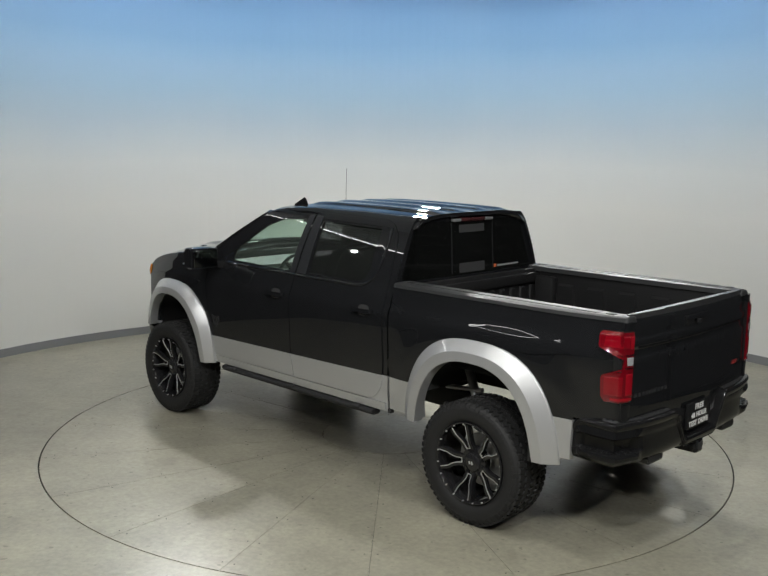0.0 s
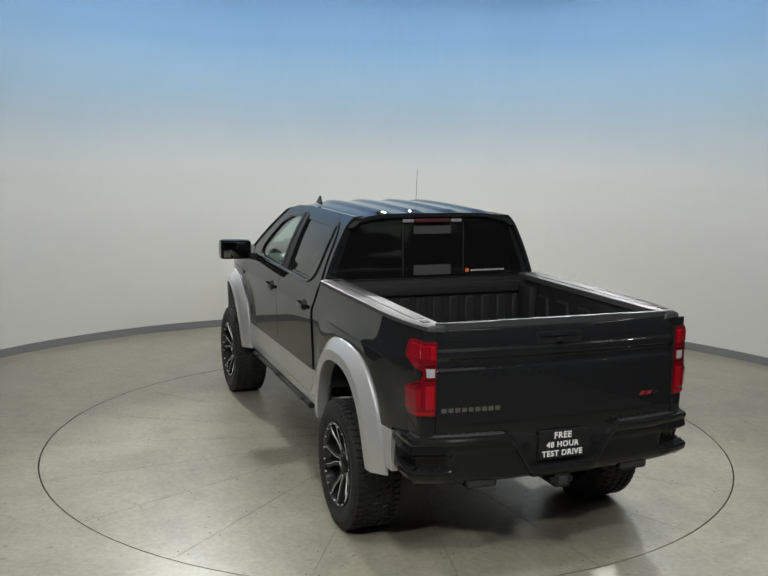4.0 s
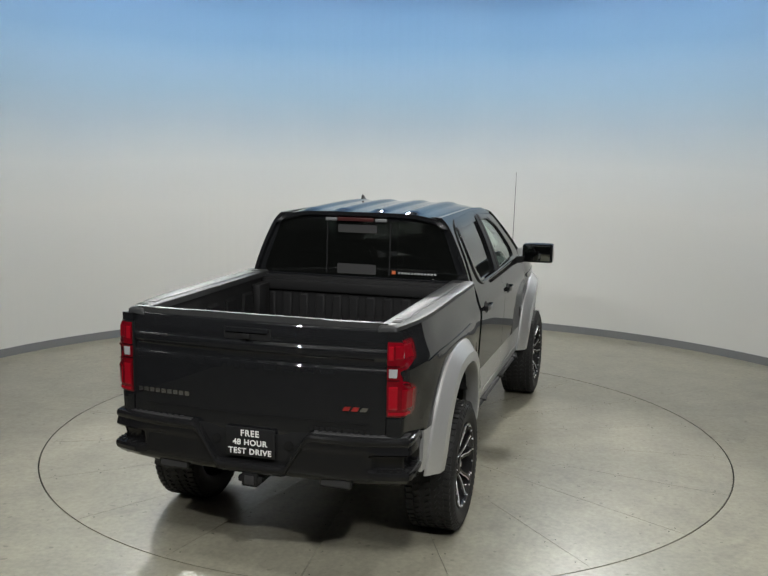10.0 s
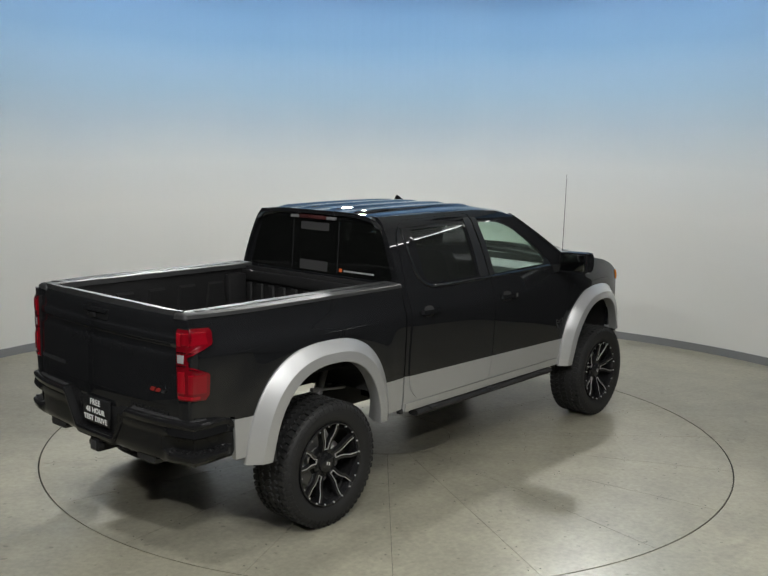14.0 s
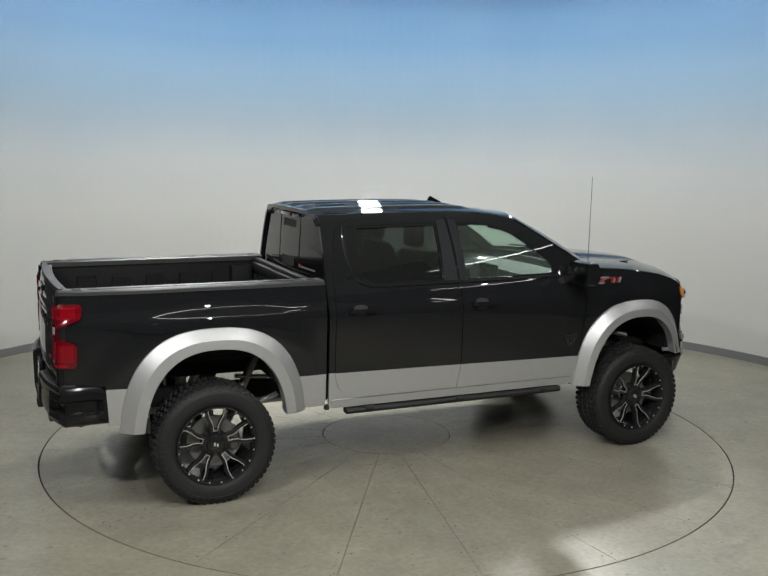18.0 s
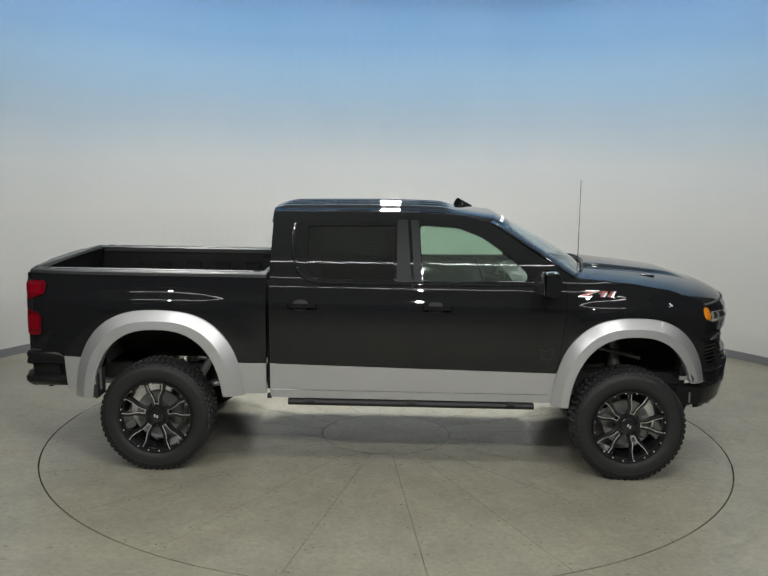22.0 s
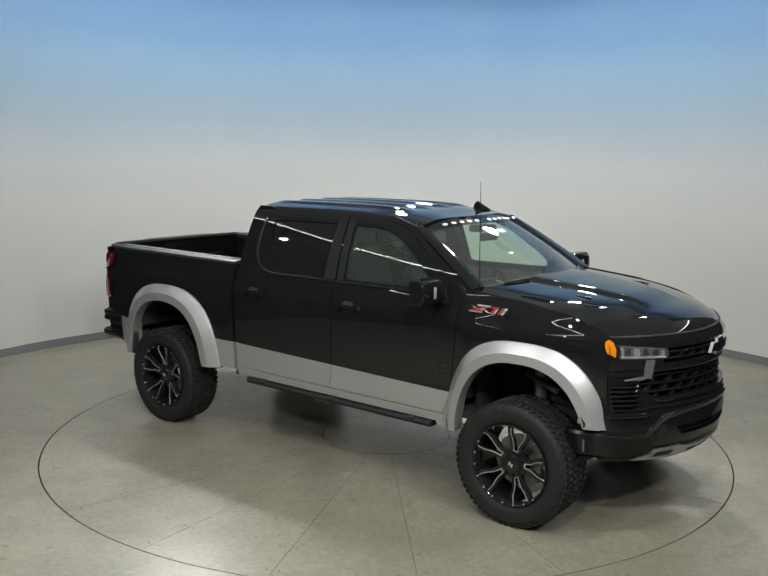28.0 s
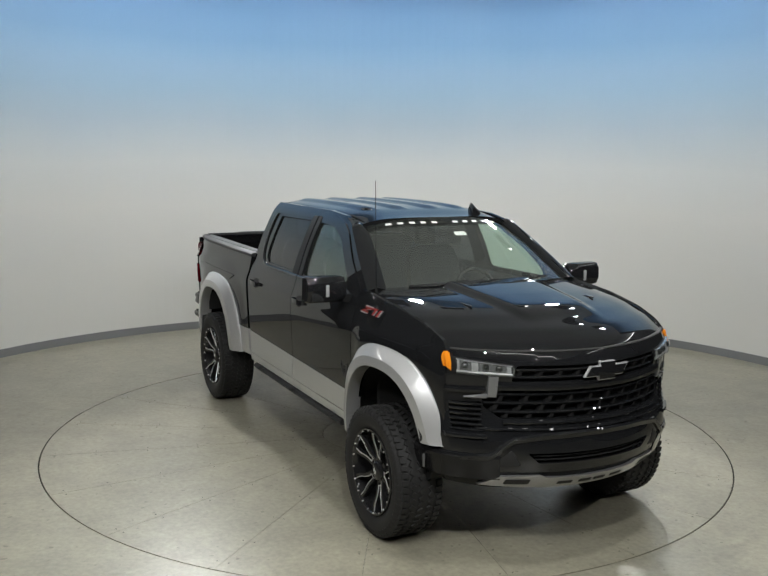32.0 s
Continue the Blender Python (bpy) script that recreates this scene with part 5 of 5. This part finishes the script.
        bm.faces.new(ring_faces(bm, [[side(s, off)(e.x, e.y) for e in ends] for off in (0.001, 0.004)], True)[1])
    shaped("door_emblem", bm, M_ember, fd, "grey horned outline emblem")
    # running board
    sb_ = loft("running_board", [[(u, s * (0.935 + dy), 0.572 + dz) for dy, dz in ((-0.05, -0.015), (-0.04, 0.015), (0.0, 0.024), (0.035, 0.018), (0.045, 0.0), (0.03, -0.024), (-0.03, -0.025))] for u in (-0.83, -0.81, 0.2, 1.11, 1.13)], M_rough, truck, label="satin black running board", angle=50)
    for u in (-0.65, 0.15, 0.95):
        rbox("board_bracket", (u - 0.03, min(s * 0.70, s * 1.0), 0.58), (u + 0.03, max(s * 0.70, s * 1.0), 0.60), 0.004, M_under, sb_)
    rbox("bed_gap_filler", (-1.004, min(s * 0.84, s * 0.900), 0.66), (-0.972, max(s * 0.84, s * 0.900), 1.54), 0.004, M_under, truck)
    rbox("mount_pad", (-1.000, s * 0.925 - 0.02, 0.590), (-0.965, s * 0.925 + 0.02, 0.63), 0.006, M_under, truck)
    # frame rails and springs
    rbox("frame_rail", (-2.75, min(s * 0.42, s * 0.52), 0.60), (2.45, max(s * 0.42, s * 0.52), 0.76), 0.01, M_under, truck)
    rbox("leaf_spring", (-2.55, min(s * 0.55, s * 0.62), 0.60), (-1.20, max(s * 0.55, s * 0.62), 0.64), 0.01, M_steel, truck)
    bm = bmesh.new()
    add_tube(bm, (-1.70, s * 0.64, 0.48), (-1.45, s * 0.58, 0.98), 0.035, 12)
    shaped("rear_shock", bm, M_steel, truck, "grey steel shock absorber")
    bm = bmesh.new()
    add_tube(bm, (-1.30, s * 0.66, 0.68), (-1.82, s * 0.70, 0.52), 0.022, 10)
    add_tube(bm, (-1.26, s * 0.60, 0.80), (-1.62, s * 0.62, 0.84), 0.018, 10)
    shaped("traction_bar", bm, M_steel, truck, "grey steel traction bar")
    bm = bmesh.new()
    for q in (-0.07, 0.07):
        add_tube(bm, (-AXLE + q, s * 0.545, 0.40), (-AXLE + q, s * 0.545, 0.68), 0.009, 8)
        add_tube(bm, (-AXLE + q, s * 0.625, 0.40), (-AXLE + q, s * 0.625, 0.68), 0.009, 8)
    add_box(bm, (-AXLE - 0.10, s * 0.585 - 0.055, 0.395), (-AXLE + 0.10, s * 0.585 + 0.055, 0.41))
    add_box(bm, (-AXLE - 0.10, s * 0.585 - 0.055, 0.64), (-AXLE + 0.10, s * 0.585 + 0.055, 0.68), 0.008)
    shaped("spring_clamp", bm, M_steel, truck)
    bm = bmesh.new()
    add_tube(bm, (1.85, s * 0.62, 0.50), (1.82, s * 0.56, 1.05), 0.05, 12)
    add_tube(bm, (1.70, s * 0.55, 0.98), (2.02, s * 0.70, 0.93), 0.022, 10)
    shaped("front_strut", bm, M_steel, truck, "grey steel front strut and arm")
bm = bmesh.new()
add_tube(bm, (-AXLE, -0.75, 0.445), (-AXLE, 0.75, 0.445), 0.05, 14)
bmesh.ops.create_uvsphere(bm, u_segments=16, v_segments=10, radius=0.15, matrix=Matrix.Translation((-AXLE, 0, 0.445)))
shaped("rear_axle", bm, M_under, truck)
bm = bmesh.new()
add_tube(bm, (AXLE, -0.75, 0.445), (AXLE, 0.75, 0.445), 0.04, 14)
add_box(bm, (AXLE - 0.25, -0.4, 0.42), (AXLE + 0.3, 0.4, 0.56), 0.02)
shaped("front_axle", bm, M_under, truck)
rbox("transmission", (-0.3, -0.2, 0.52), (1.3, 0.2, 0.72), 0.03, M_under, truck)
rbox("cab_floor", (-0.94, -0.93, 0.66), (1.45, 0.93, 0.72), 0.01, M_under, truck)
rbox("bed_underside", (-2.86, -0.50, 0.90), (-1.02, 0.50, 1.0), 0.01, M_under, truck)
rbox("engine_bay", (1.46, -0.50, 0.70), (2.62, 0.50, 1.30), 0.02, M_under, truck)
rbox("firewall", (1.42, -0.82, 0.70), (1.47, 0.82, 1.58), 0.01, M_under, truck)
rbox("spare_wheel", (-2.6, -0.35, 0.62), (-2.1, 0.35, 0.80), 0.08, M_under, truck)

# ---------------------------------------------------------------- cabin
dash = loft("dashboard", [[(1.40, v, 1.52), (1.18, v, 1.545), (1.00, v, 1.50), (0.96, v, 1.38), (1.05, v, 1.10), (1.40, v, 1.10)] for v in (-0.84, -0.4, 0, 0.4, 0.84)], M_dash, truck, label="dark grey dashboard", angle=50)
rbox("screen", (0.93, -0.16, 1.38), (0.965, 0.14, 1.54), 0.01, M_trim, dash)
bm = bmesh.new()
lathe_n = 28
loops = []
wc, wt = Vector((0.80, 0.40, 1.44)), Matrix.Rotation(radians(68), 4, "Y")
for i in range(lathe_n):
    a = 2 * math.pi * i / lathe_n
    c = Vector((math.cos(a), math.sin(a), 0))
    loops.append([wc + wt @ (c * (0.185 + 0.016 * math.cos(b)) + Vector((0, 0, 0.016 * math.sin(b)))) for b in (0, 1.05, 2.1, 3.14, 4.2, 5.24)])
loops.append(loops[0])
ring_faces(bm, loops, True)
for a in (0, 2.3, 4.0):
    add_tube(bm, wc, wc + wt @ Vector((0.18 * math.cos(a), 0.18 * math.sin(a), 0)), 0.018, 8)
add_tube(bm, wc, wc + Vector((0.22, 0, -0.07)), 0.05, 10)
shaped("steering_wheel", bm, M_trim, truck, "black three-spoke steering wheel")


def seat(u, v, w):
    st = rbox("seat_cushion", (u - 0.26, v - w / 2, 1.02), (u + 0.26, v + w / 2, 1.20), 0.06, M_seat, truck, "black cloth seat", 3)
    loft("seat_back", [[(u - 0.20 - 0.16 * t, v - w / 2 * k, 1.16 + 0.58 * t), (u - 0.20 - 0.16 * t, v + w / 2 * k, 1.16 + 0.58 * t), (u - 0.33 - 0.14 * t, v + w / 2 * k * 0.9, 1.16 + 0.58 * t), (u - 0.33 - 0.14 * t, v - w / 2 * k * 0.9, 1.16 + 0.58 * t)] for t, k in ((0, 0.9), (0.2, 1), (0.8, 0.95), (0.95, 0.8), (1, 0.6))], M_seat, st, angle=50)
    rbox("head_restraint", (u - 0.47, v - 0.13, 1.77), (u - 0.37, v + 0.13, 1.93), 0.04, M_seat, st, seg=3)


seat(0.40, 0.40, 0.52)
seat(0.40, -0.40, 0.52)
seat(-0.45, 0.42, 0.60)
seat(-0.45, -0.42, 0.60)
rbox("centre_console", (0.10, -0.12, 0.95), (0.95, 0.12, 1.22), 0.03, M_dash, truck)
rbox("interior_mirror", (0.98, -0.13, 1.86), (1.01, 0.11, 1.93), 0.015, M_trim, truck)
rbox("sensor_housing", (0.86, -0.12, 1.93), (0.99, 0.12, 1.985), 0.02, M_trim, truck)
panel("headliner", [(-0.92, -0.60), (0.74, -0.58), (0.74, 0.58), (-0.92, 0.60)], lambda u, v: (u, v, roof_z(u, v) - 0.05), (0, 0, -0.02), M_head, truck, (), 0.2)
for s in (-1, 1):
    rbox("door_card", (-0.88, min(s * 0.90, s * 0.93), 0.72), (1.30, max(s * 0.90, s * 0.93), 1.53), 0.01, M_dash, truck)

# ---------------------------------------------------------------- wheels
def tyre_bm():
    bm = bmesh.new()
    R, w = 0.432, 0.155
    prof = [(0.288, -0.135), (0.300, -0.150), (0.34, -0.163), (0.385, -0.165), (0.415, -0.155), (R, -0.132), (R + 0.002, -0.05), (R + 0.002, 0.05), (R, 0.132), (0.415, 0.155), (0.385, 0.165), (0.34, 0.163), (0.300, 0.150), (0.288, 0.135), (0.28, 0.10), (0.28, -0.10)]
    n = 64
    loops = [[(r * math.cos(2 * math.pi * i / n), o, r * math.sin(2 * math.pi * i / n)) for i in range(n)] for r, o in prof]
    loops.append(loops[0])
    ring_faces(bm, loops, True)
    bmesh.ops.remove_doubles(bm, verts=bm.verts, dist=1e-5)
    return bm


def tread_bm():
    """Blocks of the tread: shoulder lugs and two rows of crown blocks."""
    verts, faces = [], []

    def block(a, o, la, lo_, r0, r1, twist):
        base = len(verts)
        for r, k in ((r0, 1.0), (r1, 0.86)):
            for da, do in ((-1, -1), (1, -1), (1, 1), (-1, 1)):
                x, y = da * la * k, do * lo_ * k
                xx, yy = x * math.cos(twist) - y * math.sin(twist), x * math.sin(twist) + y * math.cos(twist)
                ang = a + xx / r0
                verts.append((r * math.cos(ang), o + yy, r * math.sin(ang)))
        for f in ((0, 1, 2, 3), (4, 7, 6, 5), (0, 4, 5, 1), (1, 5, 6, 2), (2, 6, 7, 3), (3, 7, 4, 0)):
            faces.append([base + i for i in f])
    n = 58
    for i in range(n):
        a = 2 * math.pi * i / n
        for s in (-1, 1):
            block(a + (0.5 if s > 0 else 0) * 2 * math.pi / n, s * 0.124, 0.0175, 0.024, 0.428, 0.4445, 0.15 * s)
            block(a + (0.2 if s > 0 else 0.7) * 2 * math.pi / n, s * 0.066, 0.0165, 0.018, 0.428, 0.4455, 0.6 * s)
            # side biters on the shoulder
            b0 = len(verts)
            da = 0.0145 if i % 2 else 0.0105
            for r, o in ((0.436, 0.140), (0.412, 0.160), (0.390, 0.1675)):
                for q in (-1, 1):
                    verts.append((r * math.cos(a + q * da / 0.42), s * o, r * math.sin(a + q * da / 0.42)))
            for r, o in ((0.43, 0.12), (0.40, 0.15), (0.375, 0.16)):
                for q in (-1, 1):
                    verts.append((r * math.cos(a + q * da / 0.42), s * o, r * math.sin(a + q * da / 0.42)))
            for f in ((0, 1, 3, 2), (2, 3, 5, 4), (0, 2, 8, 6), (2, 4, 10, 8), (1, 7, 9, 3), (3, 9, 11, 5), (4, 5, 11, 10), (0, 6, 7, 1)):
                faces.append([b0 + k for k in f])
        block(a, 0.0, 0.0155, 0.022, 0.428, 0.4455, -0.5)
    me = bpy.data.meshes.new("tread")
    me.from_pydata(verts, [], faces)
    return me


def rim_bm():
    bm = bmesh.new()
    n = 56
    prof = [(0.292, 0.148), (0.288, 0.158), (0.280, 0.158), (0.272, 0.145), (0.265, 0.10), (0.262, -0.12), (0.285, -0.14), (0.285, 0.0)]
    loops = [[(r * math.cos(2 * math.pi * i / n), o, r * math.sin(2 * math.pi * i / n)) for i in range(n)] for r, o in prof]
    ring_faces(bm, loops, True)
    return bm


def spoke_path(sgn):
    """A spoke in the wheel's face: from the hub it bends outward to the rim. (radius, angle, depth)"""
    return [(0.060, sgn * 0.42, 0.094), (0.098, sgn * 0.285, 0.106), (0.135, sgn * 0.225, 0.116), (0.165, sgn * 0.235, 0.124), (0.215, sgn * 0.290, 0.137), (0.268, sgn * 0.275, 0.147)]


def spoke_bm(sgn, k, wid):
    bm = bmesh.new()
    loops = []
    for i, (r, a, d) in enumerate(spoke_path(sgn)):
        a += 2 * math.pi * k / 5 + math.pi / 2
        c = Vector((r * math.cos(a), 0, r * math.sin(a)))
        t = Vector((-math.sin(a), 0, math.cos(a)))
        w = wid * (1.15 if i == 0 else 1.0) * (0.9 if i > 2 else 1.0)
        loops.append([c + t * w + Vector((0, d - 0.012, 0)), c + t * w * 0.8 + Vector((0, d, 0)), c - t * w * 0.8 + Vector((0, d, 0)), c - t * w + Vector((0, d - 0.012, 0)), c - t * w * 0.8 + Vector((0, d - 0.045, 0)), c + t * w * 0.8 + Vector((0, d - 0.045, 0))])
    vs = ring_faces(bm, loops, True)
    bm.faces.new(vs[0])
    bm.faces.new(vs[-1])
    return bm


def mill_bm(sgn, k, edge, r0=1):
    bm = bmesh.new()
    loops = []
    for i, (r, a, d) in enumerate(spoke_path(sgn)):
        if i < r0:
            continue
        a += 2 * math.pi * k / 5 + math.pi / 2
        c = Vector((r * math.cos(a), 0, r * math.sin(a)))
        t = Vector((-math.sin(a), 0, math.cos(a)))
        e = c + t * edge * 0.0118
        loops.append([e + t * 0.0023 + Vector((0, d + 0.0012, 0)), e - t * 0.0023 + Vector((0, d + 0.0012, 0)), e - t * 0.0032 + Vector((0, d - 0.004, 0)), e + t * 0.0032 + Vector((0, d - 0.004, 0))])
    vs = ring_faces(bm, loops, True)
    bm.faces.new(vs[0])
    bm.faces.new(vs[-1])
    return bm


def mesh_of(name, bm, mat, angle=40):
    bmesh.ops.recalc_face_normals(bm, faces=bm.faces)
    me = bpy.data.meshes.new(name)
    bm.to_mesh(me)
    bm.free()
    me.materials.append(mat)
    soften(me, angle)
    return me


WHEEL = [("tyre", mesh_of("tyre", tyre_bm(), M_rubber)), ("tread", tread_bm())]
for nm, me in WHEEL:
    for v in me.vertices:
        r = math.hypot(v.co.x, v.co.z)
        k = (0.288 + (r - 0.288) * 0.968) / r if r > 0.288 else 1.0
        v.co.x, v.co.z = v.co.x * k, v.co.z * k
WHEEL[1][1].materials.append(M_rubber)
for k in range(5):
    for sg in (-1, 1):
        WHEEL.append(("spoke", mesh_of("spoke", spoke_bm(sg, k, 0.0150), M_rim)))
        WHEEL.append(("milled_edge", mesh_of("milled_edge", mill_bm(sg, k, -sg, 1), M_mill)))
    bm = bmesh.new()
    loops = []
    for i in range(7):
        a = 2 * math.pi * k / 5 + math.pi / 2 + 0.185 * (i / 3 - 1)
        loops.append([Vector((r * math.cos(a), d, r * math.sin(a))) for r, d in ((0.0955, 0.100), (0.0955, 0.107), (0.0995, 0.107), (0.0995, 0.100))])
    vs = ring_faces(bm, loops, True)
    bm.faces.new(vs[0])
    bm.faces.new(vs[-1])
    WHEEL.append(("milled_edge", mesh_of("milled_edge", bm, M_mill)))
bm = bmesh.new()
ring_faces(bm, [[(r * math.cos(2 * math.pi * i / 24), o, r * math.sin(2 * math.pi * i / 24)) for i in range(24)] for r, o in ((0.105, 0.04), (0.102, 0.094), (0.070, 0.100), (0.066, 0.114), (0.058, 0.122), (0.02, 0.126))], True)
bm.faces.new([v for v in bm.verts if abs(v.co.y - 0.126) < 1e-5])
WHEEL.append(("centre_cap", mesh_of("centre_cap", bm, M_rim)))
bm = bmesh.new()
for q in (-1, 1):
    add_box(bm, (q * 0.010 - 0.006, 0.1255, -0.012 + 0.004 * q), (q * 0.010 + 0.006, 0.128, 0.012 + 0.004 * q))
WHEEL.append(("cap_mark", mesh_of("cap_mark", bm, M_mill)))
bm = bmesh.new()
ring_faces(bm, [[(r * math.cos(2 * math.pi * i / 40), o, r * math.sin(2 * math.pi * i / 40)) for i in range(40)] for r, o in ((0.09, 0.01), (0.185, 0.01), (0.185, -0.02), (0.09, -0.02))], True)
WHEEL.append(("brake_disc", mesh_of("brake_disc", bm, M_steel)))
bm = box((-0.20, -0.05, -0.09), (-0.11, 0.035, 0.09), 0.02)
WHEEL.append(("brake_caliper", mesh_of("brake_caliper", bm, M_steel)))
bm = bmesh.new()
add_tube(bm, (0.276, 0.15, 0), (0.276, 0.160, 0), 0.0055, 6)
BOLT = mesh_of("rim_bolt", bm, M_mill)
RIM = mesh_of("wheel", rim_bm(), M_rim)
for x, spin in ((-AXLE, 0.0), (AXLE, -0.24)):
    for s in (-1, 1):
        w = new("wheel", RIM)
        w.parent = truck
        w["label"] = "gloss black alloy wheel with milled spoke edges and mud tyre"
        w.matrix_basis = Matrix.Translation((x, s * 0.922, 0.4525)) @ Matrix.Rotation(0 if s > 0 else math.pi, 4, "Z") @ Matrix.Rotation(spin + (0.4 if s > 0 else 0), 4, "Y")
        for k in range(20):
            o = new("rim_bolt", BOLT)
            o.parent = w
            o.matrix_basis = Matrix.Rotation(2 * math.pi * k / 20 + 0.1, 4, "Y")
        for nm, me in WHEEL:
            o = new(nm, me)
            o.parent = w


# ---------------------------------------------------------------- what moves
def heading(t):
    return TURN_START + TURN_RATE * t


def motions():
    rows, truck_rows = [], []
    for k in range(33):
        a = heading(k)
        rows.append((float(k), pose(0, 0, 0, 0, 0, a)))
        truck_rows.append((float(k), pose(0, 0, 0, 0, 0, a) @ Matrix.Translation(TRUCK_OFF)))
    walk(turntable, rows)
    walk(truck, truck_rows)


motions()
